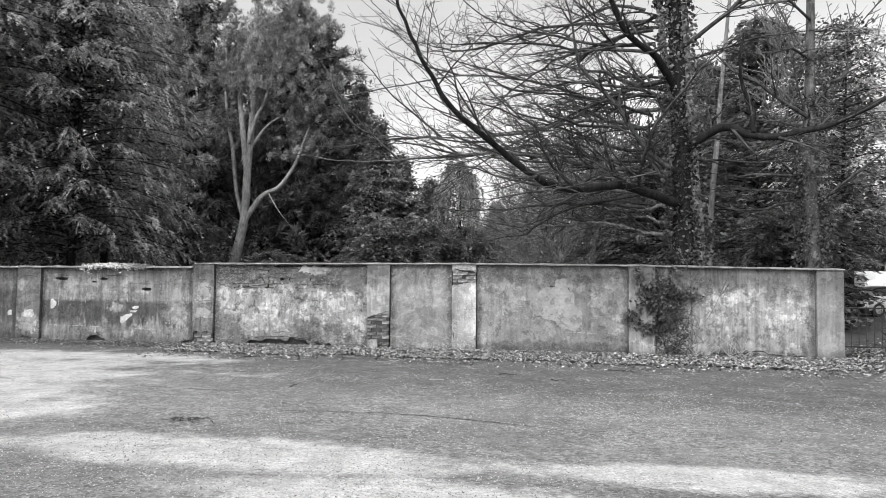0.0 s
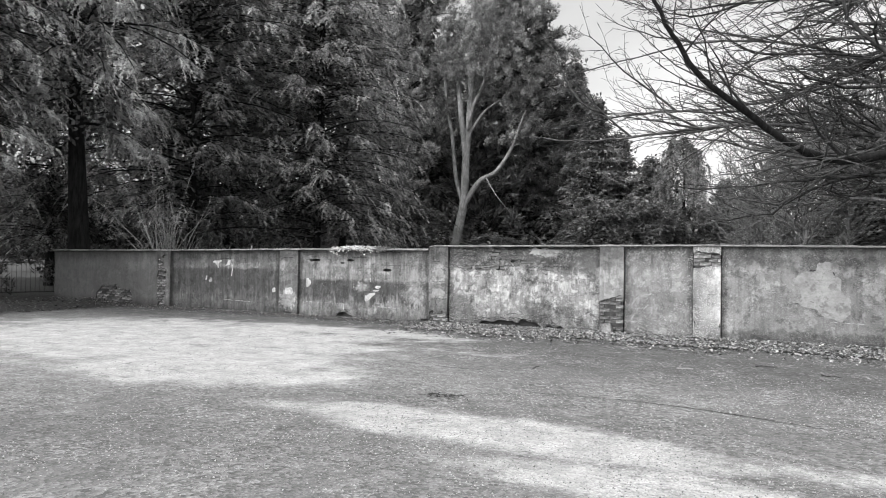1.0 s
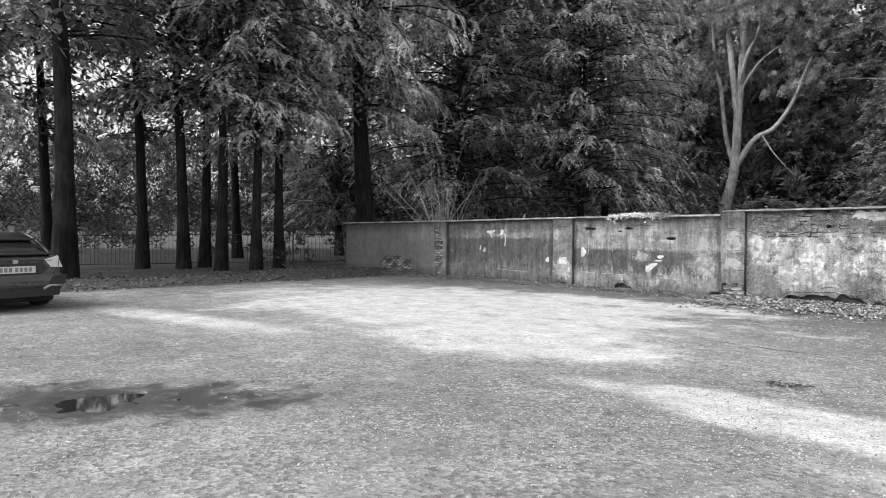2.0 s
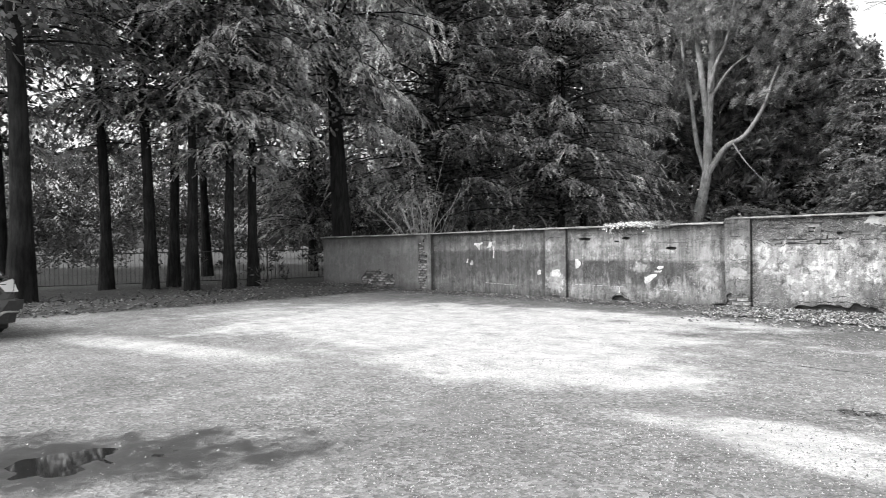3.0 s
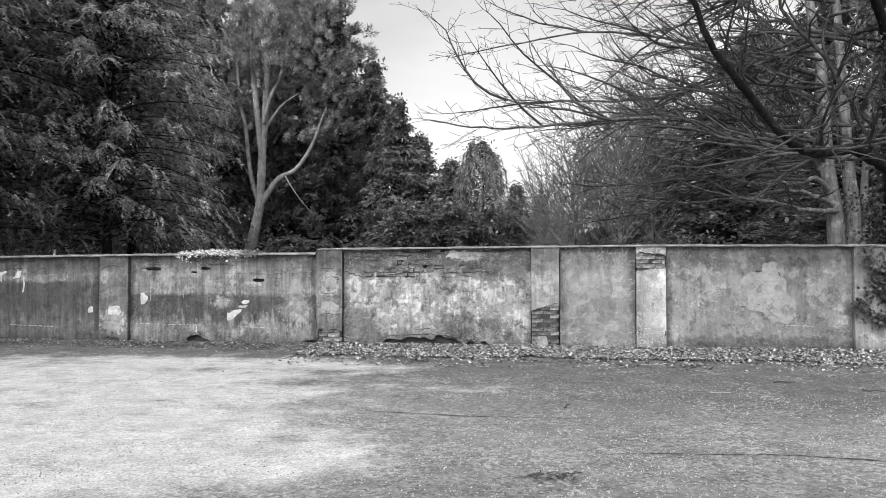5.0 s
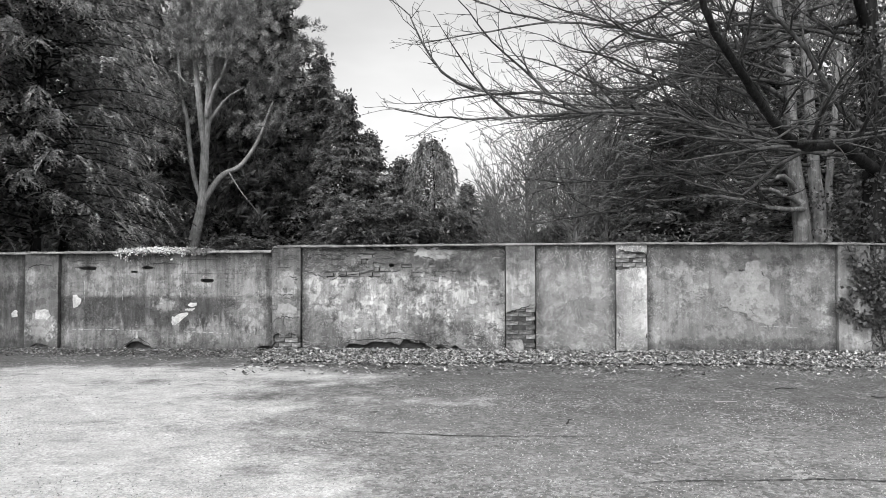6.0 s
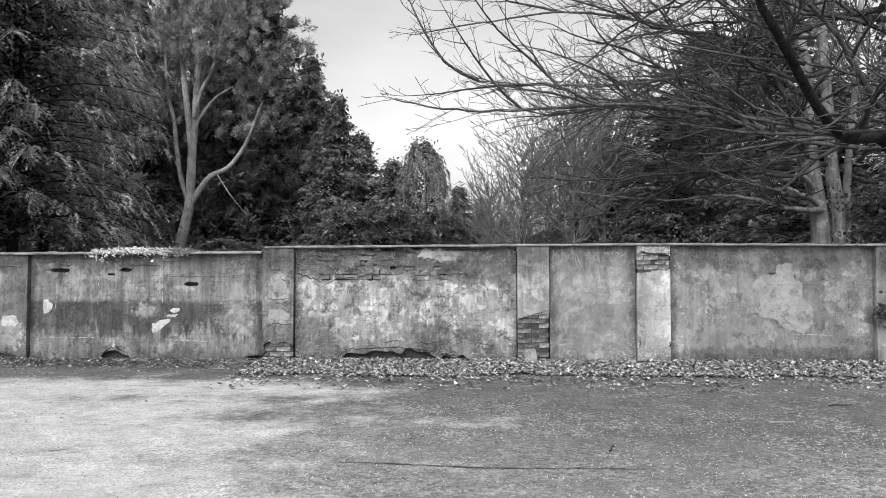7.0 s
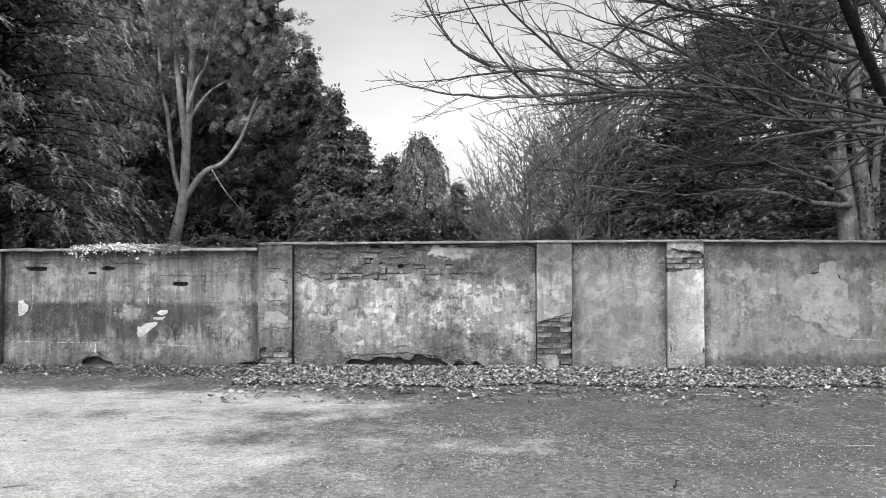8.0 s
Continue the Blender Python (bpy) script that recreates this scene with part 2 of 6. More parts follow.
M["painted_brick"] = _b.mat
M["coping"] = plain_noise("weathered_cement", 0.06, 0.36, 3.5, 0.92, 0, 0.6, 9, 0.015)
# flat dark tone that paints the shadow inside cracks and under ledges
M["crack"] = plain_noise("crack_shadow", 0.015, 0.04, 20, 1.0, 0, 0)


def ground_material():
    m = Nodes("worn_tarmac", 0.95)
    wob = m.span(m.noise(0.7, 9, 0.73), 0.2, 0.8, -0.75, 0.75, False)
    sep = m.add("ShaderNodeSeparateXYZ")
    m.link(m.co, sep.inputs[0])
    x, y = sep.outputs[0], sep.outputs[1]
    big, mid = m.noise(0.35, 6, 0.6), m.noise(2.6, 7, 0.7)
    base = m.mix(m.span(big, 0.35, 0.65), 0.15, 0.215)
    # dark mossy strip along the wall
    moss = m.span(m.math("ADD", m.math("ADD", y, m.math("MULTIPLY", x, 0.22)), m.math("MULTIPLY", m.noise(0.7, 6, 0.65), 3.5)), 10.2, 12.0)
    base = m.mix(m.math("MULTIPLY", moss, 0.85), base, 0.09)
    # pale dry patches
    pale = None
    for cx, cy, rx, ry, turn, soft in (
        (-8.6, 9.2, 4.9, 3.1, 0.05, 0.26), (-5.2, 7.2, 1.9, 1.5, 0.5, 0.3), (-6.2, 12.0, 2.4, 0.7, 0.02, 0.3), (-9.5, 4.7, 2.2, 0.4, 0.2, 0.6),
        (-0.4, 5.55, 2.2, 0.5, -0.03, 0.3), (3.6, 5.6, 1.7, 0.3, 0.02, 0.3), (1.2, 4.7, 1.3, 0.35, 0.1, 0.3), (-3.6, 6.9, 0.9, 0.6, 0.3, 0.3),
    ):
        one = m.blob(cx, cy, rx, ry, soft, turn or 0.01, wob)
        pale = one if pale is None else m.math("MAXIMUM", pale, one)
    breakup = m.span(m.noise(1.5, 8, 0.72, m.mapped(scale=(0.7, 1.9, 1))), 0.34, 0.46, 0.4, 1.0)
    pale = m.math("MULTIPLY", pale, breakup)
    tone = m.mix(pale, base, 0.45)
    # loose stone in the binder
    stones = m.cells(32, "Color")
    split = m.add("ShaderNodeSeparateColor")
    m.link(stones, split.inputs[0])
    grit = m.span(m.noise(0.9, 8, 0.72), 0.38, 0.56, 0.45, 1.0)
    grit = m.math("MULTIPLY", grit, m.mix(pale, 1.0, 0.35))
    tone = m.math("MULTIPLY", tone, m.mix(grit, 1.0, m.span(split.outputs[0], 0.0, 1.0, 0.55, 1.45, False)))
    chips = m.math("MULTIPLY", m.span(split.outputs[1], 0.74, 0.8), m.span(m.noise(1.3, 8, 0.75, m.mapped((5.1, 2.2, 0))), 0.48, 0.6))
    tone = m.mix(m.math("MULTIPLY", m.math("MULTIPLY", chips, 0.6), m.mix(pale, 1.0, 0.3)), tone, 0.42)
    tone = m.math("MULTIPLY", tone, m.span(mid, 0.25, 0.75, 0.72, 1.25))
    fine = m.add("ShaderNodeSeparateColor")
    m.link(m.cells(85, "Color"), fine.inputs[0])
    tone = m.math("MULTIPLY", tone, m.mix(m.span(m.noise(0.7, 7, 0.7, m.mapped((2.7, 8.1, 0))), 0.36, 0.55, 0.35, 1.0), 1.0, m.span(fine.outputs[0], 0.0, 1.0, 0.72, 1.28, False)))
    flecks = m.span(m.noise(5.5, 10, 0.8, m.mapped(scale=(0.8, 1.6, 1))), 0.58, 0.62)
    tone = m.math("MULTIPLY", tone, m.mix(flecks, 1.0, 0.6))
    # wet hollow
    wet = m.blob(-4.95, 1.95, 1.6, 0.62, 0.5, 0.95, m.span(m.noise(3.2, 9, 0.76), 0.25, 0.75, -0.95, 0.95, False))
    tone = m.mix(m.math("MULTIPLY", wet, 0.9), tone, 0.045)
    # woodland soil beyond the edge of the tarmac
    south = m.math("MAXIMUM", m.math("SUBTRACT", 4.0, y), 0.0)
    edge = m.math("MULTIPLY", m.math("ADD", m.math("ADD", x, 15.6), m.math("MULTIPLY", south, 0.3)), -1.0)
    edge = m.math("MAXIMUM", edge, m.math("SUBTRACT", y, 14.3))
    edge = m.math("MAXIMUM", edge, m.math("SUBTRACT", m.math("ADD", x, m.math("MULTIPLY", y, 0.35)), 12.2))
    soil = m.span(m.math("ADD", edge, m.math("MULTIPLY", m.noise(1.1, 6, 0.65), 1.2)), 0.4, 0.9)
    earth = m.span(m.noise(9, 8, 0.75), 0.3, 0.7, 0.015, 0.08)
    tone = m.mix(soil, tone, earth)
    m.grey(tone)
    m.rough(m.mix(wet, 0.95, 0.32))
    relief = m.math("ADD", m.math("MULTIPLY", m.cells(32), 0.6), m.math("MULTIPLY", mid, 0.8))
    m.bump(m.math("MULTIPLY", relief, m.span(wet, 0, 1, 1, 0.1)), 0.55, 0.02)
    return m.mat


M["ground"] = ground_material()
M["water"] = Nodes("still_water", 0.04).grey(0.02).mat

# ---- ground ----
def ground_height(x, y):
    h = 0.015 * wave(x, y, 0, 0.3) + 0.006 * wave(x, y, 3, 1.3)
    edge = max(-(x + 15.6 + 0.3 * max(0.0, 4.0 - y)), y - 14.5, x + 0.35 * y - 12.6)
    k = max(0.0, min(1.0, edge / 1.2))
    h += k * (0.10 + 0.07 * wave(x, y, 7, 0.5))
    h += 0.05 * max(0.0, 1 - abs(y - 14.5) / 1.1)
    px, py = x + 4.95, y - 1.95
    dip = math.exp(-((px * 0.58 + py * 0.81) / 1.0) ** 2 - ((-px * 0.81 + py * 0.58) / 0.42) ** 2)
    h += dip * (-0.035 + 0.04 * wave(x, y, 1, 1.9) + 0.024 * wave(x, y, 2, 4.0) + 0.022 * wave(x, y, 6, 11.0))
    return h


def ground():
    xs = [-900, -400, -200, -120] + [-80 + 4 * k for k in range(10)] + [-40 + k * 0.5 for k in range(66)] + [-7 + 0.06 * k for k in range(68)] + [-2.9 + 0.5 * k for k in range(32)] + [13 + 3 * k for k in range(8)] + [60, 120, 200, 400, 900]
    ys = [-900, -400, -150, -60, -30, -15, -8] + [-4 + 0.4 * k for k in range(10)] + [0.0 + 0.06 * k for k in range(68)] + [4.1 + 0.4 * k for k in range(22)] + [12.9 + 0.1 * k for k in range(18)] + [14.9 + 0.4 * k for k in range(13)] + [20 + 2.5 * k for k in range(14)] + [70, 100, 150, 250, 400, 900]
    verts = [(x, y, ground_height(x, y)) for y in ys for x in xs]
    n = len(xs)
    faces = [(j * n + i, j * n + i + 1, (j + 1) * n + i + 1, (j + 1) * n + i) for j in range(len(ys) - 1) for i in range(n - 1)]
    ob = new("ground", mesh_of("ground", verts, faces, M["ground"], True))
    return tagged(ob, "worn grey tarmac car park with pale dry patches and gravel", "ground", kind="structure")


GROUND = ground()

# ---- wall ----
FACE, PROUD, BACK = 14.44, 14.37, 14.80
TOPS = [(-19.25, 1.66), (-14.0, 1.69), (-9.7, 1.74), (-5.63, 1.75), (-5.62, 1.83), (0.5, 1.865), (4.0, 1.845), (7.8, 1.79)]


def wall_top(s):
    for (a, za), (b, zb) in zip(TOPS, TOPS[1:]):
        if s <= b:
            return za + (zb - za) * max(0.0, (s - a) / (b - a))
    return TOPS[-1][1]


def oval(s, z, cs, cz, rs, rz, rag=0.25, scale=9.0):
    """Less than 0 inside a ragged oval hole; roughly in metres."""
    far = math.hypot((s - cs) / rs, (z - cz) / rz)
    return (far - 1 + rag * wave(s, z, 5.0, scale)) * min(rs, rz)


def slab(s0, s1, y, gone, step=0.03, low=-0.08, shrink=0.0):
    """A render coat with thickness, its surface uneven and its gaps following gone(s, z) < 0."""
    ns = max(2, round((s1 - s0) / step))
    nz = 60
    verts, index, faces, inside = [], {}, [], []
    for j in range(nz + 1):
        for i in range(ns + 1):
            s = s0 + (s1 - s0) * i / ns
            z = low + (wall_top(min(max(s, s0 + 0.02), s1 - 0.02)) - shrink - low) * j / nz
            d = gone(s, z)
            inside.append(d < 0)
            if abs(d) < 0.05 and 0 < i < ns and 0 < j < nz:
                g = ((gone(s + 0.004, z) - d) / 0.004, (gone(s, z + 0.004) - d) / 0.004)
                k = g[0] ** 2 + g[1] ** 2
                if k > 1e-4:
                    move = max(-0.022, min(0.022, d / math.sqrt(k)))
                    if d < 0 or d < 0.012:
                        s, z = s - move * g[0] / math.sqrt(k), z - move * g[1] / math.sqrt(k)
            verts.append((s, y + 0.008 * wave(s, z, y, 1.1) + 0.004 * wave(s, z, y, 6), z))
    count = {}
    for j in range(nz):
        for i in range(ns):
            q = (j * (ns + 1) + i, j * (ns + 1) + i + 1, (j + 1) * (ns + 1) + i + 1, (j + 1) * (ns + 1) + i)
            if sum(inside[k] for k in q) >= 3:
                continue
            faces.append(q)
            for a, b in zip(q, q[1:] + q[:1]):
                count[(a, b)] = 1
    back = {}
    for a, b in list(count):
        if (b, a) not in count:
            for k in (a, b):
                if k not in back:
                    back[k] = len(verts)
                    verts.append((verts[k][0], y + 0.09, verts[k][2]))
            faces.append((b, a, back[a], back[b]))
    return verts, faces


def brick_meshes(material, length=0.215, high=0.064, deep=0.1):
    out = []
    for k in range(4):
        rng = random.Random(40 + k)
        bm = box((-length / 2, 0, -high / 2), (length / 2, deep, high / 2), 0.006)
        for v in bm.verts:
            v.co += Vector((rng.uniform(-1, 1), rng.uniform(-1, 1), rng.uniform(-1, 1))) * 0.0045
        me = bpy.data.meshes.new("brick")
        bm.to_mesh(me)
        bm.free()
        me.materials.append(material)
        out.append(me)
    return out


BRICKS = {"bare": brick_meshes(M["brick"]), "painted": brick_meshes(M["painted_brick"])}
BRICK_JOBS = []
wall = tagged(empty("wall_1"), "long old rendered brick garden wall with pilasters and peeling paint", "wall", kind="structure")


def always(s, z):
    return 1.0


def wall_piece(kind, s0, s1, material, gone=always, bare=True, label="", shrink=0.0):
    y = FACE if kind == "panel" else PROUD
    inset = 0.014 if kind == "panel" else 0.0
    verts, faces = slab(s0 + inset, s1 - inset, y, gone, 0.03 if kind == "panel" else 0.025, shrink=shrink)
    part_mesh("render_panel" if kind == "panel" else "pilaster", mesh_of(kind, verts, faces, material, False), wall, label)
    if gone is not always:
        if bare is not None:
            top = min(wall_top(s0 + 0.03), wall_top(s1 - 0.03)) - 0.07
            if kind == "pilaster" or s0 < -15:
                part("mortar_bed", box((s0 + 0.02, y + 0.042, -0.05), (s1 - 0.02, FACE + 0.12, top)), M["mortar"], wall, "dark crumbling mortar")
            BRICK_JOBS.append((s0, s1, y + 0.022, gone, "bare" if bare else "painted", 0.0 if bare else 0.9))


def bricks_in(s0, s1, y, gone, look_of, lowest, rng):
    for row in range(26):
        z = 0.0 + 0.075 * row
        s = s0 + (0.11 if row % 2 else 0.0) - 0.115
        while s < s1 + 0.1:
            c0, c1 = max(s, s0 + 0.004), min(s + 0.215, s1 - 0.004)
            if c1 - c0 > 0.05:
                c = (c0 + c1) / 2
                near = min(gone(c, z), gone(c0 + 0.02, z), gone(c1 - 0.02, z), gone(c, z + 0.03), gone(c, z - 0.03))
                if near < 0.02 and lowest <= z < wall_top(c) - 0.06 and rng.random() > 0.05:
                    ob = part_mesh("brick", rng.choice(BRICKS[look_of]), wall)
                    ob.matrix_local = pose(c, y + rng.uniform(-0.016, 0.02), z + rng.uniform(-0.003, 0.003), rng.uniform(-2, 2), rng.uniform(-1.0, 1.0), rng.uniform(-1.5, 1.5)) @ Matrix.Diagonal(((c1 - c0) / 0.215, 1, 1, 1))
            s += 0.225


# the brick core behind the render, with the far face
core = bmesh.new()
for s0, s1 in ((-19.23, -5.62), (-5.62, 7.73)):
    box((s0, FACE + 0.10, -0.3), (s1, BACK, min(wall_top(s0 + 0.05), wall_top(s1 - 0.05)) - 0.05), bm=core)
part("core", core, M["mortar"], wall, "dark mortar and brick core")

# gaps in the render
def gap_end(s, z):
    return oval(s, z, -16.45, 0.24, 0.8, 0.36, 0.3, 5)


def gap_a(s, z):
    return max(oval(s, z, -14.36, 0.75, 0.2, 0.72, 0.5, 7), s + 14.14)


def gap_b(s, z):
    return oval(s, z, -9.73, 0.02, 0.25, 0.12, 0.4, 8)


def gap_2(s, z):
    return min(max(abs(s + 6.79) - 0.12, abs(z - 1.235) - 0.034), oval(s, z, -8.93, 1.46, 0.19, 0.036, 0.4), oval(s, z, -7.86, 1.47, 0.13, 0.036, 0.4),
               oval(s, z, -8.05, 1.395, 0.17, 0.016, 0.5), oval(s, z, -8.02, 0.0, 0.26, 0.19, 0.35, 6), oval(s, z, -5.75, 0.03, 0.2, 0.09, 0.4), oval(s, z, -7.2, 1.70, 1.3, 0.02, 0.9, 4))


def gap_p1(s, z):
    return min(oval(s, z, -5.35, 0.12, 0.3, 0.2, 0.5, 8), oval(s, z, -5.5, 1.42, 0.14, 0.012, 0.4), oval(s, z, -5.3, 1.28, 0.16, 0.012, 0.4))


def gap_3(s, z):
    low = oval(s, z, -3.5, 0.0, 1.0, 0.2, 0.55, 5)
    rag = wave(s, z, 3, 2.6) + 0.6 * wave(s, z, 4, 7)
    bricks = max(-(s + 5.2), z - 1.81, 1.42 + 0.13 * rag - 0.05 * (s + 5.1) - z, s + 3.35 + 0.55 * rag)
    top = oval(s, z, -3.0, 1.81, 1.3, 0.05, 1.2, 4)
    crack = oval(s, z, -4.35, 1.33, 0.4, 0.06, 1.2, 7)
    return min(low, bricks if rag < -0.42 else 0.05, top, crack, oval(s, z, -3.1, 1.5, 0.4, 0.03, 1.3, 6), oval(s, z, -3.0, 1.38, 0.25, 0.03, 1.3, 6))


def gap_p2(s, z):
    return z - (0.71 + 0.2 * (s + 1.63) + 0.035 * wave(s, z, 1, 9))


def gap_p3(s, z):
    return max(1.41 + 0.1 * (s - 0.2) + 0.03 * wave(s, 0, 2, 9) - z, z - (1.73 - 0.05 * (s - 0.2) + 0.04 * wave(s, 0, 6, 8)))


def gap_6(s, z):
    return oval(s, z, 6.0, 0.0, 0.75, 0.12, 0.4, 5)


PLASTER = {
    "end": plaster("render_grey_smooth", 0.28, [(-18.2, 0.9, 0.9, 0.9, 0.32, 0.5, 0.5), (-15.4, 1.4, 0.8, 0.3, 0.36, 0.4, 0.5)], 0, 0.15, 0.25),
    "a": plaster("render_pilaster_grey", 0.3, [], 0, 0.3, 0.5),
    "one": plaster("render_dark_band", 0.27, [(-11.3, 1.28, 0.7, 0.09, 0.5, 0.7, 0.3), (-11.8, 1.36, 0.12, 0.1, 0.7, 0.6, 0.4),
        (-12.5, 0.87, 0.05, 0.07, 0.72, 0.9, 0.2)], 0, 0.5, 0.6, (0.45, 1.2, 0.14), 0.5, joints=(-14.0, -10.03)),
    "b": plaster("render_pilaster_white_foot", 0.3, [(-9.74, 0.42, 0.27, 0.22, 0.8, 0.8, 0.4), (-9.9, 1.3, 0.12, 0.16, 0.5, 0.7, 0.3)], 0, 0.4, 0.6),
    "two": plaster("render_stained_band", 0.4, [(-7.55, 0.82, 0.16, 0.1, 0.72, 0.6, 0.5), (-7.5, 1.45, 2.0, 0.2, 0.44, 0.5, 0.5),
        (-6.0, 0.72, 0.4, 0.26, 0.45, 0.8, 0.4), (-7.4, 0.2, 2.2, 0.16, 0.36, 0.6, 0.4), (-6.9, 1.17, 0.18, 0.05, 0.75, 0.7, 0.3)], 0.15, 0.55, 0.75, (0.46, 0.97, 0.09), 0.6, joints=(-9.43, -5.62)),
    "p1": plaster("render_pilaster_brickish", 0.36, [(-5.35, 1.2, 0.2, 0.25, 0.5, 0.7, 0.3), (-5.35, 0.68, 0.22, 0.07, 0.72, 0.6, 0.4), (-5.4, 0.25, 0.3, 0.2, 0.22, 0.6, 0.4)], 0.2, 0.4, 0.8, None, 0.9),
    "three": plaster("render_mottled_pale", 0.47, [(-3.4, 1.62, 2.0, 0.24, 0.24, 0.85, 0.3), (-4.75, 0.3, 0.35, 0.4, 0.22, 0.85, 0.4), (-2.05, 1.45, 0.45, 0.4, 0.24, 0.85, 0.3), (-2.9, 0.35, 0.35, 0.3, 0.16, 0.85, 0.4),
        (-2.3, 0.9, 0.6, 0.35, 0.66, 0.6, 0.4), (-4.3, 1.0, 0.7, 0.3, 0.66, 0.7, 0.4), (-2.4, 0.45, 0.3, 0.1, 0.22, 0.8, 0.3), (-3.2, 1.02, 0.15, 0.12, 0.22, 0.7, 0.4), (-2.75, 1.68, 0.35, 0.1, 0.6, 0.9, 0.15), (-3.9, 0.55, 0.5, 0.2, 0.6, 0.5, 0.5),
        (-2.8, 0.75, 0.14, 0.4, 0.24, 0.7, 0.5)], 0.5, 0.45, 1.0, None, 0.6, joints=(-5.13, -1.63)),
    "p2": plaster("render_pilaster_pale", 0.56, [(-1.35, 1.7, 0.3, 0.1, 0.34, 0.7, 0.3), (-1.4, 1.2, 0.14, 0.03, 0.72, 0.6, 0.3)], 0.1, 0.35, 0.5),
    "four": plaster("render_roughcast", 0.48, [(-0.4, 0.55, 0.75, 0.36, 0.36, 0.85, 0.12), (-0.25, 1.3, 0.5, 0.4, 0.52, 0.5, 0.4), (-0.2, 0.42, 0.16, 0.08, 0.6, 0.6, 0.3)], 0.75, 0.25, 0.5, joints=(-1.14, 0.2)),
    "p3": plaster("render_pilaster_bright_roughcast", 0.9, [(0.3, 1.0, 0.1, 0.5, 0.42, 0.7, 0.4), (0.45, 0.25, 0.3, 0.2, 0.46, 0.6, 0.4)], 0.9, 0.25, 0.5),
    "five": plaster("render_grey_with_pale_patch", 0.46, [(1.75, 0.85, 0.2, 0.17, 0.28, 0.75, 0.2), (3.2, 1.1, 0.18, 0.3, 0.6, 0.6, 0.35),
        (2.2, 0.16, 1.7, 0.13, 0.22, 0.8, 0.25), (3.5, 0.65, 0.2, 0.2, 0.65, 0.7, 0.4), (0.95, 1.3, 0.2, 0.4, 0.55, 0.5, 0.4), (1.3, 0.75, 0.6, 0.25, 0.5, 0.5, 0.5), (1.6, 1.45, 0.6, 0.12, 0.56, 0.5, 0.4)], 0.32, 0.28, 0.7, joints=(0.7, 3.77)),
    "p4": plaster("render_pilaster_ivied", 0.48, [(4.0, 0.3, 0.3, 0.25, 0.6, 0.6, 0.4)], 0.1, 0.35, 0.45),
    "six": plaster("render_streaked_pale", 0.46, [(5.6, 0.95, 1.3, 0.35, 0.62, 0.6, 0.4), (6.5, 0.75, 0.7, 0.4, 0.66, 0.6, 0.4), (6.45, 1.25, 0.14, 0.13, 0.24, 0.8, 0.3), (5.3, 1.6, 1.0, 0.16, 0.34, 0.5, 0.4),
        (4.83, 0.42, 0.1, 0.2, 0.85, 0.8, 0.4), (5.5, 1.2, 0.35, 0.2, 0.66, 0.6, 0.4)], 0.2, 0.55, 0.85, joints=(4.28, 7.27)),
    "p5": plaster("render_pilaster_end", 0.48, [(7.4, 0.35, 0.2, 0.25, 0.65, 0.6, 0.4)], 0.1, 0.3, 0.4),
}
wall_piece("panel", -19.25, -14.55, PLASTER["end"], gap_end, label="smooth dark grey render with a patch of bare brick")
wall_piece("pilaster", -14.55, -14.0, PLASTER["a"], gap_a, label="pilaster with bare brick down one side")
wall_piece("panel", -14.0, -10.03, PLASTER["one"], always, label="dark stained render with white paint flakes")
wall_piece("pilaster", -10.03, -9.43, PLASTER["b"], gap_b, label="grey pilaster with a white flaked foot")
wall_piece("panel", -9.43, -5.62, PLASTER["two"], gap_2, None, label="grey render with a dark damp band and missing bricks")
wall_piece("pilaster", -5.62, -5.13, PLASTER["p1"], gap_p1, label="cracked pilaster with bare brick at its foot")
wall_piece("panel", -5.13, -1.63, PLASTER["three"], gap_3, False, "mottled pale render, cracked and broken off at the foot")
wall_piece("pilaster", -1.63, -1.14, PLASTER["p2"], gap_p2, label="pale pilaster with its lower render gone")
wall_piece("panel", -1.14, 0.2, PLASTER["four"], always, label="grey roughcast render")
wall_piece("pilaster", 0.2, 0.7, PLASTER["p3"], gap_p3, label="whitish roughcast pilaster with bare brick at its head")
wall_piece("panel", 0.7, 3.77, PLASTER["five"], always, label="grey render with a pale cracked patch")
wall_piece("pilaster", 3.77, 4.28, PLASTER["p4"], always, label="grey pilaster under ivy")
wall_piece("panel", 4.28, 7.27, PLASTER["six"], gap_6, label="streaked pale grey render")
wall_piece("pilaster", 7.27, 7.75, PLASTER["p5"], always, label="end pilaster")

# right-hand return of the wall's end and its far face
part("wall_end", box((7.70, PROUD + 0.02, -0.1), (7.745, BACK, 1.70), 0.004), PLASTER["p5"], wall)
part("wall_end", box((-19.245, FACE + 0.03, -0.1), (-19.20, BACK, 1.60), 0.004), PLASTER["end"], wall)


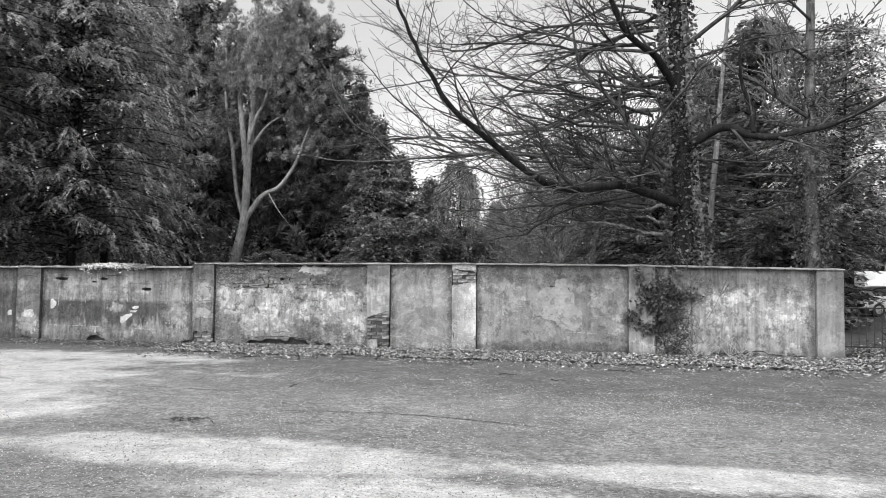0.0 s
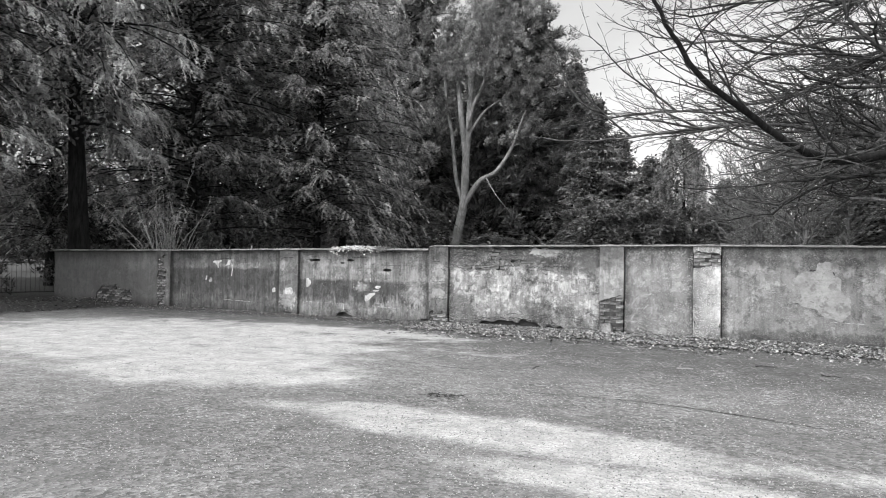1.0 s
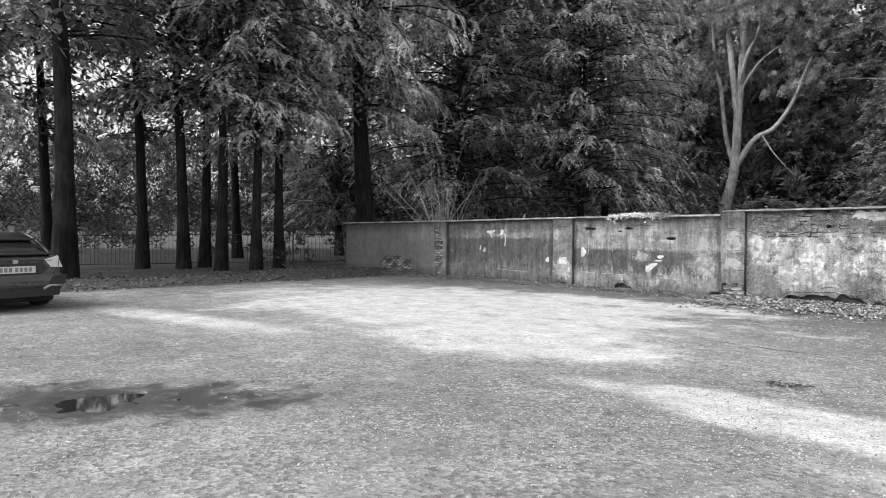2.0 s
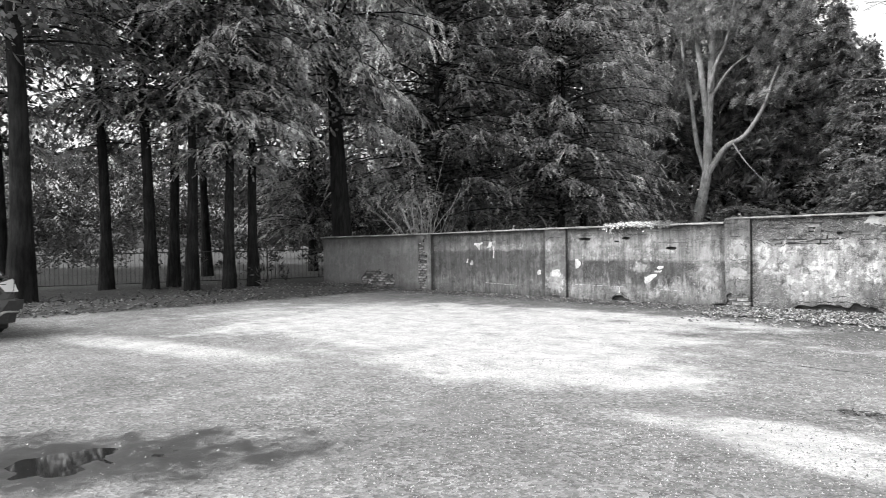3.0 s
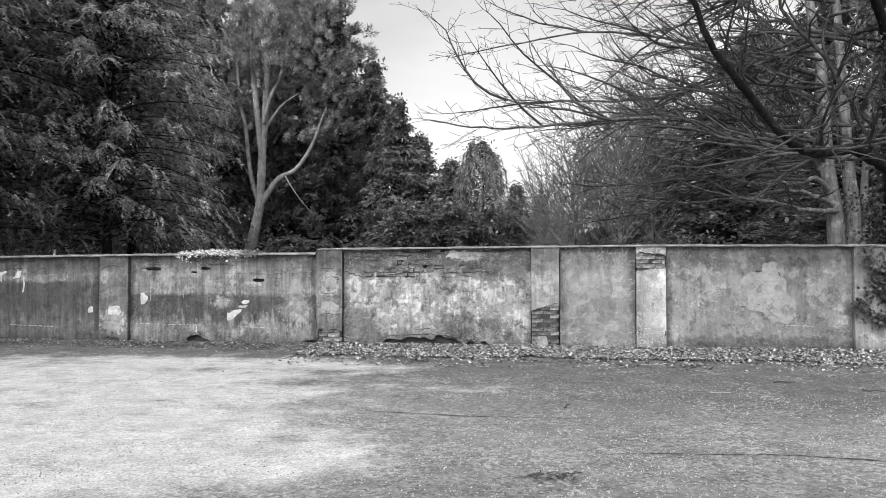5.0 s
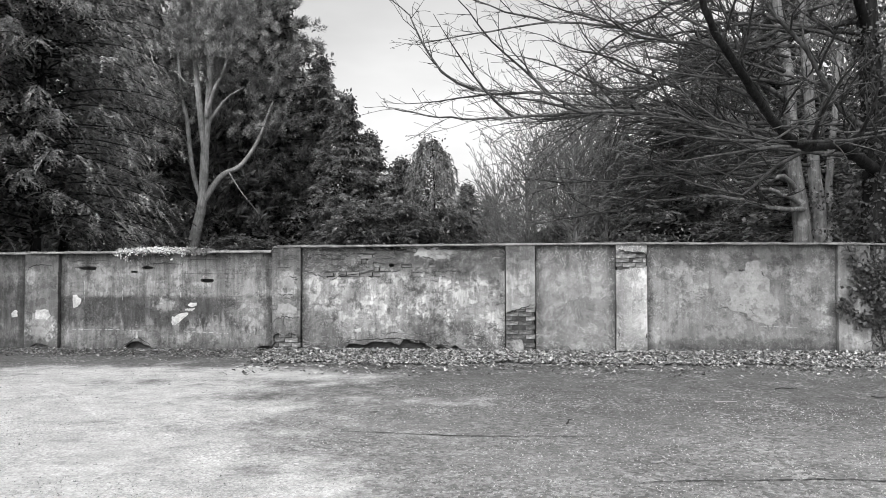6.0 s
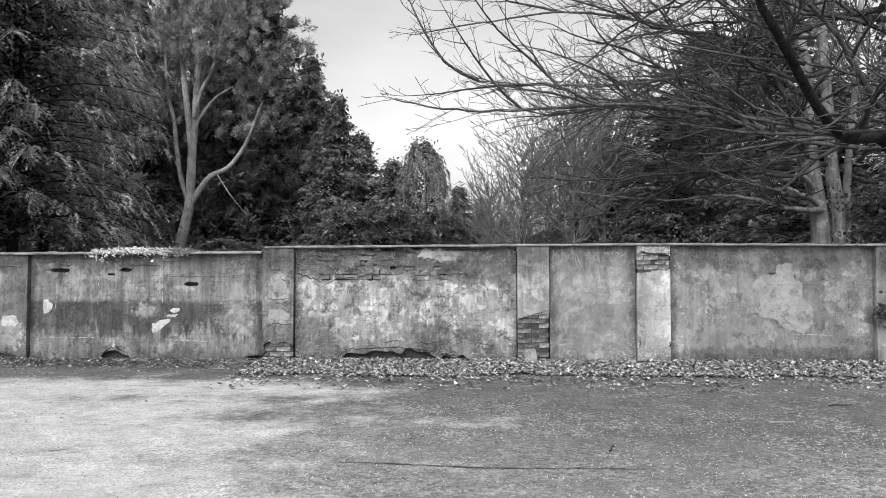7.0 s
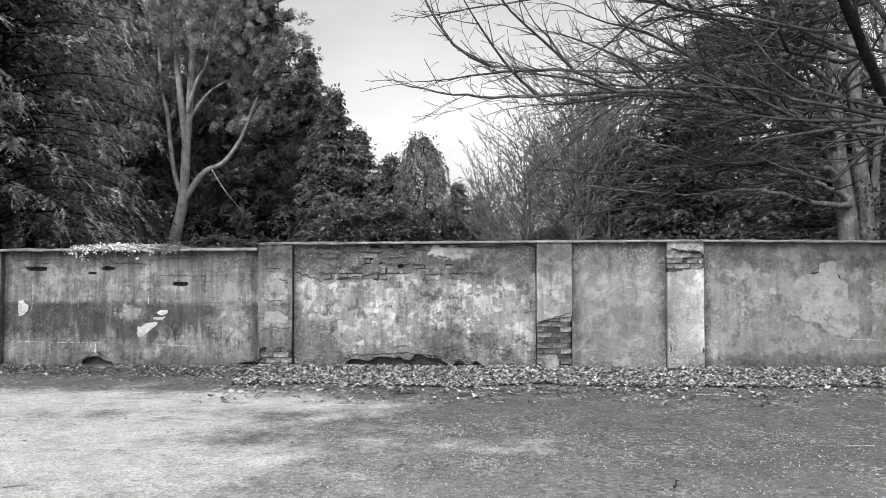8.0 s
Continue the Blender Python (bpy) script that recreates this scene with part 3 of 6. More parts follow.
def coping(s0, s1, over, thick, rise):
    """One length of uneven cement coping, rounded at the rim."""
    n = max(3, round((s1 - s0) / 0.05))
    ring = [(PROUD - over, -thick), (PROUD - over - 0.006, -0.5 * thick), (PROUD - over + 0.02, 0.0), (14.6, rise), (BACK + 0.02, 0.0), (BACK + 0.03, -thick)]
    verts, faces, k = [], [], len(ring)
    for i in range(n + 1):
        s = s0 + (s1 - s0) * i / n
        for y, z in ring:
            chip = max(0.0, wave(s, 3.0 + y * 0.2, s0, 4.5) - 0.25) * 0.09 if y < 14.5 else 0.0
            verts.append((s, y + chip + 0.014 * wave(s, y, z, 2.5), wall_top(min(max(s, s0 + 0.01), s1 - 0.01)) + z + 0.01 * wave(s, y, 4, 3.0) + 0.006 * wave(s, y, 8, 11.0)))
    for i in range(n):
        for j in range(k):
            a, b = i * k + j, i * k + (j + 1) % k
            faces.append((a, b, b + k, a + k))
    faces += [tuple(range(k)), tuple(range(n * k, n * k + k))]
    part_mesh("coping", mesh_of("coping", verts, faces, M["coping"], False), wall)


edges_at = [-19.27, -17.0, -14.6, -12.2, -9.9, -7.7, -5.63]
for a, b in zip(edges_at, edges_at[1:]):
    coping(a, b - 0.006, 0.036, 0.03, 0.02)
edges_at = [-5.64, -4.0, -1.7, 0.2, 2.2, 4.2, 6.0, 7.77]
for a, b in zip(edges_at, edges_at[1:]):
    coping(a, b - 0.004, 0.026, 0.026, 0.02)

# ---- trees: materials ----
def foliage_material(name, low, high, rough=0.6):
    m = Nodes(name, rough)
    t = m.span(m.island(), 0, 1, low, high, False)
    t = m.math("MULTIPLY", t, m.span(m.noise(0.35, 4, 0.6), 0.3, 0.7, 0.65, 1.35))
    # noise paints lit pads and shaded gaps into the leaf tone
    t = m.math("MULTIPLY", t, m.span(m.noise(1.3, 4, 0.6), 0.35, 0.65, 0.5, 1.5))
    m.grey(t)
    m.shader.inputs["Specular IOR Level"].default_value = 0.25
    thin, both, tint = m.add("ShaderNodeBsdfTranslucent"), m.add("ShaderNodeMixShader"), m.add("ShaderNodeCombineColor")
    for k in range(3):
        m.link(t, tint.inputs[k])
    m.link(tint.outputs[0], thin.inputs["Color"])
    both.inputs[0].default_value = 0.45
    m.link(m.shader.outputs[0], both.inputs[1])
    m.link(thin.outputs[0], both.inputs[2])
    m.link(both.outputs[0], m.out.inputs["Surface"])
    return m.mat


def bark_material(name, low, high, lichen=0.0):
    m = Nodes(name, 0.9)
    grain = m.noise(14, 6, 0.7, m.mapped(scale=(1, 1, 0.15)))
    t = m.span(grain, 0.3, 0.7, low, high)
    t = m.math("MULTIPLY", t, m.span(m.noise(1.4, 5), 0.3, 0.7, 0.7, 1.3))
    if lichen:
        t = m.mix(m.math("MULTIPLY", m.span(m.noise(4.5, 6, 0.7), 0.52, 0.62), lichen), t, 0.4)
    m.grey(t).bump(grain, 0.7, 0.03)
    m.shader.inputs["Specular IOR Level"].default_value = 0.12
    return m.mat


M["yew"] = foliage_material("dark_evergreen_leaf", 0.24, 0.6)
# darker copy of the evergreen leaf, with shade put into its colour
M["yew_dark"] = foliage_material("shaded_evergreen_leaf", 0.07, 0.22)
M["fir"] = foliage_material("grey_green_fir_needles", 0.42, 0.8)
M["fir_dark"] = foliage_material("dark_fir_needles", 0.32, 0.68)
M["pine"] = foliage_material("pine_needles", 0.16, 0.4)
M["weeping"] = foliage_material("weeping_sprays", 0.12, 0.34)
# crown shade put into the colour: a darker leaf for the inner growth
M["shade_leaf"] = foliage_material("shaded_inner_leaf", 0.07, 0.24)
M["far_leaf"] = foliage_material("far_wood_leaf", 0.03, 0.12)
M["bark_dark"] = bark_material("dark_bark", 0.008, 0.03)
M["bark_pale"] = bark_material("pale_smooth_bark", 0.1, 0.25, 0.6)
M["bark_pine"] = bark_material("pine_bark", 0.16, 0.34)
M["bark_limb"] = bark_material("weathered_branch_bark", 0.05, 0.14, 0.35)
M["twig"] = bark_material("fine_twig_bark", 0.03, 0.1)
M["twig_far"] = bark_material("far_twig_bark", 0.08, 0.19)
M["ivy"] = foliage_material("ivy_leaf", 0.04, 0.2, 0.35)


def leaf_mesh(name, centres, outs, per, spread, length, wide, droop, material, rng, jitter=0.8):
    """Clumps of small pointed leaves: per leaves round each centre, pointing outwards and drooping."""
    c = np.repeat(np.asarray(centres, float), per, 0)
    o = np.repeat(np.asarray(outs, float), per, 0)
    n = len(c)
    c = c + rng.normal(0, 1, (n, 3)) * np.asarray(spread)
    d = o + rng.normal(0, jitter, (n, 3))
    d[:, 2] -= droop
    d /= np.linalg.norm(d, axis=1)[:, None] + 1e-9
    s = np.cross(d, rng.normal(0, 1, (n, 3)))
    s /= np.linalg.norm(s, axis=1)[:, None] + 1e-9
    ll = (length * rng.uniform(0.6, 1.3, n))[:, None]
    ww = (wide * rng.uniform(0.6, 1.3, n))[:, None]
    v = np.stack([c, c + d * ll * 0.5 + s * ww * 0.5, c + d * ll, c + d * ll * 0.5 - s * ww * 0.5], 1).reshape(-1, 3)
    f = np.arange(4 * n).reshape(-1, 4)
    return mesh_of(name, v.tolist(), f.tolist(), material)


def plume_mesh(name, centres, outs, per, plume, leaf, wide, droop, material, rng):
    """Feathery sprays: each centre carries an axis that leans outwards and droops, set with many narrow pointed needles."""
    c = np.asarray(centres, float)
    o = np.asarray(outs, float)
    k = len(c)
    axis = o / (np.linalg.norm(o, axis=1)[:, None] + 1e-9) + rng.normal(0, 0.35, (k, 3))
    axis[:, 2] -= droop * rng.uniform(0.5, 1.2, k)
    axis /= np.linalg.norm(axis, axis=1)[:, None]
    size = plume * rng.uniform(0.6, 1.35, k)
    c, axis, size = np.repeat(c, per, 0), np.repeat(axis, per, 0), np.repeat(size, per)
    n = len(c)
    v = rng.random(n)
    off = np.cross(axis, rng.normal(0, 1, (n, 3)))
    off /= np.linalg.norm(off, axis=1)[:, None] + 1e-9
    bulge = (0.05 + 0.3 * np.sin(np.pi * (0.15 + 0.8 * v))) * size * rng.random(n) ** 0.7
    p = c + axis * (size * (v - 0.3))[:, None] + off * (bulge * 0.7)[:, None]
    d = axis * 0.8 + off * 0.75 + rng.normal(0, 0.25, (n, 3))
    d[:, 2] -= 0.25 * droop
    d /= np.linalg.norm(d, axis=1)[:, None]
    s = np.cross(d, rng.normal(0, 1, (n, 3)))
    s /= np.linalg.norm(s, axis=1)[:, None] + 1e-9
    ll, ww = (leaf * rng.uniform(0.6, 1.4, n))[:, None], (wide * rng.uniform(0.6, 1.3, n))[:, None]
    verts = np.stack([p - s * ww * 0.5, p + s * ww * 0.5, p + d * ll], 1).reshape(-1, 3)
    return mesh_of(name, verts.tolist(), np.arange(3 * n).reshape(-1, 3).tolist(), material)


def trunk_mesh(height, r, seed, material, lean=0.3, n=9):
    rng = random.Random(seed)
    t = Tubes()
    pts, radii = [], []
    for k in range(9):
        u = k / 8
        pts.append((lean * math.sin(3 * u + seed) * u, lean * math.cos(2.3 * u + seed) * u, -0.3 + u * height))
        radii.append(r * (1.0 - 0.93 * u) * (1.45 if k == 0 else 1.0))
    t.line(pts, radii, n)
    return t, pts


def spray_mesh(name, boughs, lets, per, let, needle, wide, hang, material, rng):
    """Flat feathered sprays along boughs: branchlets fan out to both sides and each carries two rows of needles, hanging at the tips."""
    pts = np.asarray(boughs, float)
    k = np.repeat(np.arange(len(pts)), lets)
    q = rng.uniform(0.2, 1.0, len(k)) ** 0.7
    i = np.minimum((q * 4).astype(int), 3)
    a, b = pts[k, i], pts[k, i + 1]
    c = a + (b - a) * (q * 4 - i)[:, None]
    tang = (b - a) / (np.linalg.norm(b - a, axis=1)[:, None] + 1e-9)
    reach = np.linalg.norm(pts[:, 4] - pts[:, 0], axis=1)[k]
    up = np.array([0.0, 0.0, 1.0])
    side = np.cross(tang, up)
    side /= np.linalg.norm(side, axis=1)[:, None] + 1e-9
    n = len(k)
    d = tang * rng.uniform(0.4, 0.95, (n, 1)) + side * (rng.uniform(0.1, 1.0, n) * rng.choice((-1, 1), n))[:, None] + rng.normal(0, 0.2, (n, 3))
    d[:, 2] -= 0.3 * hang
    d /= np.linalg.norm(d, axis=1)[:, None]
    long = let * (1.1 - 0.5 * q) * rng.uniform(0.55, 1.35, n) * np.minimum(1.0, reach / 2.5 + 0.3)
    flat = up - d * d[:, 2:] + rng.normal(0, 0.35, (n, 3))
    flat /= np.linalg.norm(flat, axis=1)[:, None]
    d, long, flat, c = np.repeat(d, per, 0), np.repeat(long, per), np.repeat(flat, per, 0), np.repeat(c, per, 0)
    n = len(c)
    v = rng.random(n)
    lat = np.cross(d, flat)
    base = c + d * (long * v)[:, None]
    base[:, 2] -= 0.5 * hang * long * v * v
    nd = d * 0.75 + lat * (0.7 * rng.choice((-1, 1), n))[:, None] + rng.normal(0, 0.22, (n, 3))
    nd[:, 2] -= hang * 0.45 * rng.random(n)
    nd /= np.linalg.norm(nd, axis=1)[:, None]
    s = np.cross(nd, flat + rng.normal(0, 0.6, (n, 3)))
    s /= np.linalg.norm(s, axis=1)[:, None] + 1e-9
    ll, ww = (needle * (1.2 - 0.6 * v) * rng.uniform(0.6, 1.4, n))[:, None], (wide * rng.uniform(0.6, 1.3, n))[:, None]
    verts = np.stack([base - s * ww * 0.5, base + s * ww * 0.5, base + nd * ll], 1).reshape(-1, 3)
    return mesh_of(name, verts.tolist(), np.arange(3 * n).reshape(-1, 3).tolist(), material)


def conifer(name, label, height, radius, foot, boughs, lets, per, let, needle, wide, hang, material, seed, shape="cone", trunk=0.3, layered=0.0, tufts=False):
    """A conifer at the origin: trunk, boughs, inner growth with the crown's shade in its dark colour, and a crown of
    sprays (or needle tufts) on the boughs.
    """
    rng = np.random.default_rng(seed)
    tree = tagged(empty(name), label, "tree")
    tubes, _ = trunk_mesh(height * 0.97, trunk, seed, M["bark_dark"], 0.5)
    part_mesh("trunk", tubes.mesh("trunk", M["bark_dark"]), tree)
    wood = Tubes()
    lines = []
    for b in range(boughs):
        u = ((b + rng.random()) / boughs) ** 0.9
        z = foot + (height - foot) * u
        if layered:
            z = foot + (height - foot) * (round(u * layered) / layered) + rng.normal(0, 0.12)
        if shape == "cone":
            reach = radius * (1 - u) ** 0.9
        elif shape == "dome":
            reach = radius * math.sqrt(max(0.02, 1 - (2 * u - 0.75) ** 2 / 1.6))
        else:
            reach = radius * (0.35 + 0.9 * math.sin(math.pi * min(1, u * 0.9 + 0.05))) * (1 - 0.5 * u)
        reach = max(0.35, reach * rng.uniform(0.66, 1.14))
        a = rng.uniform(0, 2 * math.pi)
        bow = rng.normal(0, 0.12)
        rise = (0.3 if shape != "fir" else 0.05) + rng.normal(0, 0.1)
        pts = []
        for k in range(5):
            q = k / 4
            t = a + bow * q
            pts.append((math.cos(t) * reach * q, math.sin(t) * reach * q, z + reach * (rise * q - (0.2 + 0.16 * max(hang, 0)) * q * q)))
        lines.append(pts)
        wood.line(pts, [0.03 * (1 - 0.8 * k / 4) * (reach / 3 + 0.3) for k in range(5)], 3)
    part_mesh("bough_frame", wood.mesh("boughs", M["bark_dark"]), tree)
    # inner leaves fill the crown and carry its shade in their colour
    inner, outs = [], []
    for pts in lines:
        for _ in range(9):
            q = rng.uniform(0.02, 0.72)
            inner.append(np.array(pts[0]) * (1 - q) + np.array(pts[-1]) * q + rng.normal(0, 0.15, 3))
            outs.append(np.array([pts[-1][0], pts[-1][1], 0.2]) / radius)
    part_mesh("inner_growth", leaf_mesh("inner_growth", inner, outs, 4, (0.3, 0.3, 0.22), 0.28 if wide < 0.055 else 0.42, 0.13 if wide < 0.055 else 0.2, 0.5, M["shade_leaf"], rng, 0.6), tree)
    if tufts:
        k = rng.integers(0, boughs, boughs * lets)
        q = rng.uniform(0.35, 1.03, len(k)) ** 0.6
        ends = np.asarray(lines, float)
        i = np.minimum((q * 4).astype(int), 3)
        c = ends[k, i] + (ends[k, i + 1] - ends[k, i]) * (q * 4 - i)[:, None] + rng.normal(0, 0.3, (len(k), 3)) * np.array([1, 1, 0.5])
        o = ends[k, 4] - ends[k, 0]
        o = o / (np.linalg.norm(o, axis=1)[:, None] + 1e-9)
        o[:, 2] += 0.5
        part_mesh("crown", plume_mesh("crown", c, o, per, let, needle, wide, hang, material, rng), tree)
    else:
        part_mesh("crown", spray_mesh("crown", lines, lets, per, let, needle, wide, hang, material, rng), tree)
    return tree


def set_at(tree, x, y, scale=1.0, turn=0.0, tall=1.0):
    tree.matrix_world = pose(x, y, ground_height(x, y) - 0.05, 0, 0, turn) @ Matrix.Diagonal((scale, scale, scale * tall, 1))
    return tree


def repeat(tree, x, y, scale=1.0, turn=0.0, tall=1.0):
    keep = tree.scale.copy()
    tree.scale = (1, 1, 1)
    made = copy_thing(tree, pose(0, 0, 0))
    tree.scale = keep
    return set_at(made, x, y, scale, turn, tall)


# dense dark evergreens behind the wall's far end
yew = conifer("evergreen_tree", "broad dense dark evergreen tree behind the old wall", 17, 4.7, 2.3, 270, 12, 26, 0.95, 0.17, 0.05, 1.0, M["yew"], 1, "dome", 0.22)
yew2 = conifer("evergreen_tree", "tall dark evergreen tree with feathery hanging sprays", 19, 4.7, 2.5, 270, 12, 26, 1.0, 0.18, 0.05, 1.2, M["yew"], 2, "dome", 0.22)
fir = conifer("fir_tree", "grey-green fir with drooping fringed branches over dark trunk", 15, 4.8, 6.0, 110, 16, 60, 1.0, 0.15, 0.03, 1.15, M["fir"], 3, "fir", 0.4, 8)
pine = conifer("pine_tree", "tall pine with tufted needles and gaps of sky", 25, 5.6, 7.0, 120, 7, 64, 0.8, 0.28, 0.056, -0.2, M["pine"], 4, "dome", 0.4, 0, True)
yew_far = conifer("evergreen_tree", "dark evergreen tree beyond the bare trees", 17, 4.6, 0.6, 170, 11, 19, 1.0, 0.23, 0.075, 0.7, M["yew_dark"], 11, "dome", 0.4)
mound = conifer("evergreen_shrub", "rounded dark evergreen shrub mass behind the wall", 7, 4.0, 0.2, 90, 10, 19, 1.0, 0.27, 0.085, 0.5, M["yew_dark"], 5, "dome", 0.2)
weeping = conifer("weeping_conifer", "weeping conifer with long hanging pale sprays", 11.6, 3.6, 2.5, 90, 12, 30, 1.3, 0.3, 0.05, 3.0, M["weeping"], 6, "dome", 0.3)
spruce = conifer("evergreen_tree", "broad conical evergreen with dense dark boughs to the ground", 16, 6.2, 0.3, 190, 11, 19, 1.1, 0.27, 0.08, 0.5, M["pine"], 7, "cone", 0.4)
tall = conifer("woodland_conifer", "tall woodland conifer with bare dark trunk and hanging grey-green foliage", 17, 3.9, 4.9, 110, 12, 28, 0.9, 0.14, 0.042, 0.8, M["fir"], 8, "fir", 0.2, 8)
tall2 = conifer("woodland_conifer", "tall woodland conifer with bare dark trunk and dense dark foliage", 18, 3.8, 5.4, 110, 12, 28, 0.9, 0.14, 0.042, 0.7, M["fir_dark"], 9, "dome", 0.2)

set_at(yew, -20.6, 21.3, 1.0, 0)
set_at(yew2, -22.6, 25.4, 1.0, 30)
for tree, x, y, s, turn, high in (
    (yew, -17.9, 26.3, 0.92, 80, 1.0), (yew2, -20.6, 32.2, 1.0, 130, 1.0), (yew, -28.5, 20.5, 0.95, 170, 0.9), (yew, -26.0, 29.5, 1.1, 250, 1.05),
    (pine, -27.6, 47.5, 0.8, 100, 1.0),
    (spruce, -17.6, 67.5, 1.23, 140, 1.08), (spruce, -13.9, 61.3, 1.0, 220, 1.0), (spruce, -12.0, 62.5, 0.95, 20, 0.86), (spruce, -9.3, 62.0, 0.9, 260, 0.74), (spruce, -3.8, 68.4, 0.85, 300, 0.68), (spruce, -1.6, 74.4, 0.8, 100, 0.68), (spruce, 1.0, 82.0, 0.75, 50, 0.6),
    (mound, -9.0, 57.5, 1.0, 15, 0.95), (mound, -26.5, 50.0, 1.0, 55, 0.9), (mound, -20.0, 52.5, 0.9, 95, 0.6), (mound, -5.2, 61.0, 1.0, 75, 0.9),
    (yew_far, 7.6, 38.0, 0.9, 60, 0.62), (yew_far, 12.3, 36.5, 1.0, 100, 0.86), (yew_far, 5.6, 43.0, 0.8, 200, 0.66), (mound, 3.4, 52.0, 1.0, 140, 0.6), (yew_far, 10.0, 28.5, 0.85, 180, 0.55), (tall2, 11.4, 24.0, 0.62, 220, 0.9), (tall2, 15.5, 25.5, 0.7, 260, 0.95), (tall2, 13.4, 29.0, 0.75, 20, 0.7),
    (mound, 9.6, 23.5, 0.7, 300, 0.8),
    (tall, -22.5, 8.6, 0.95, 10, 1.0), (tall2, -21.1, 9.4, 0.95, 50, 1.0), (tall, -21.8, 10.4, 0.9, 90, 1.05), (tall2, -19.7, 10.0, 0.9, 130, 1.0), (tall, -19.1, 10.9, 0.85, 170, 1.0), (tall, -19.4, 11.9, 0.85, 210, 1.0),
    (tall, -22.5, 3.2, 0.8, 250, 1.1), (tall2, -22.0, 3.6, 0.75, 290, 1.1), (tall, -24.5, 6.3, 0.95, 330, 1.0), (tall, -25.0, -1.0, 1.05, 45, 1.0), (tall2, -22.8, 0.6, 1.0, 75, 1.0), (tall2, -29.0, 4.0, 1.1, 105, 1.1),
):
    repeat(tree, x, y, s, turn, high)
set_at(spruce, -21.8, 68.0, 1.42, 0, 1.22)
set_at(yew_far, 10.5, 42.0, 1.0, 30, 0.85)
repeat(spruce, -31.3, 59.0, 1.4, 33, 1.3)
repeat(spruce, -24.6, 66.0, 1.4, 113, 1.3)
set_at(fir, -19.9, 15.8, 1.0, 20)
set_at(pine, -23.3, 66.0, 1.16, 0)
repeat(pine, -30.5, 57.0, 1.2, 140)
repeat(pine, -25.5, 63.0, 1.05, 40)
set_at(mound, -12.0, 56.0, 0.9, 40)
set_at(weeping, -6.7, 61.5, 1.0, 0, 1.08)
big = repeat(tall2, -18.8, 5.3, 1.1, 100, 1.0)
for piece in big.children:
    if piece.name.startswith("trunk"):
        piece.scale = (1.25, 1.25, 1.0)
    elif piece.name.startswith("crown"):
        piece.data = piece.data.copy()
        piece.data.materials[0] = M["pine"]
set_at(tall, -27.0, 14.2, 1.0, 300)
set_at(tall2, -33.0, 1.0, 1.1, 320)


# ---- bare trees ----
def limb(tubes, p, d, length, r, level, rng, droop=0.05, kids=1.0, least=0.005, wild=1.0):
    """One branch that wanders from p along d, and its own side branches."""
    steps = max(3, int(length / (0.4 if level < 2 else 0.22)))
    step = length / steps
    p, d = Vector(p), Vector(d).normalized()
    pts, radii, ways = [p.copy()], [r], [d.copy()]
    curl = Vector((rng.gauss(0, 0.09), rng.gauss(0, 0.09), rng.gauss(0.05, 0.08))) * (wild * (0.35, 0.7, 1.1, 1.3)[level])
    for k in range(steps):
        u = (k + 1) / steps
        kink = wild * (0.17 if rng.random() < 0.72 else 0.38) * (0.62 if level < 2 else 0.8)
        d = (d + Vector((rng.gauss(0, kink), rng.gauss(0, kink), rng.gauss(0, kink * 0.85) - droop * (1 - 1.7 * u))) + curl).normalized()
        if level < 3 and p.z < 2.7:
            d = Vector((d.x, d.y, max(d.z, 0.12))).normalized()
        p = p + d * step
        pts.append(p.copy())
        ways.append(d.copy())
        radii.append(max(least, r * (1 - u) ** 0.75))
    tubes.line(pts, radii, 6 if level == 0 else (4 if level == 1 else 3))
    if level >= 3:
        return pts
    gap = (0.45, 0.3, 0.23)[level] / kids
    at, side = length * (0.16 if level == 0 else 0.1), rng.choice((-1, 1))
    while at < length * 0.97:
        k = min(steps - 1, int(at / step))
        u = at / length
        base = pts[k].lerp(pts[k + 1], at / step - k)
        way = ways[k + 1]
        flat = way.cross(Vector((0, 0, 1)))
        if flat.length < 0.05:
            flat = Vector((1, 0, 0))
        flat.normalize()
        out = (way * 0.75 + flat * side * rng.uniform(0.5, 0.95) + Vector((0, 0, rng.gauss(0.06, 0.27)))).normalized()
        size = length * (1 - (0.55 if level == 0 else 0.7) * u) * rng.uniform(0.25, 0.48)
        if level == 2:
            size = min(size, 0.6)
        if size > 0.12:
            limb(tubes, base, out, size, max(least, radii[k] * 0.62), level + 1, rng, droop * 0.6, kids, least)
        at += gap * rng.uniform(0.6, 1.5)
        side = -side
    return pts


def side_growth(tubes, pts, r0, rng, kids=1.0, start=0.1, reach=0.42):
    """Side branches along a drawn limb."""
    total = sum((b - a).length for a, b in zip(pts, pts[1:]))
    run, side = 0.0, 1
    for a, b in zip(pts, pts[1:]):
        run += (b - a).length
        u = run / total
        if u < start or rng.random() > 0.75 * kids:
            continue
        way = (b - a).normalized()
        flat = way.cross(Vector((0, 0, 1))).normalized()
        out = way * 0.8 + flat * side * rng.uniform(0.4, 0.9) + Vector((0, 0, rng.gauss(0.1, 0.25)))
        limb(tubes, b, out, total * reach * (1 - 0.8 * u) * rng.uniform(0.6, 1.2), max(0.006, r0 * 0.5 * (1 - u)), 1, rng, 0.03, 0.95)
        side = -side


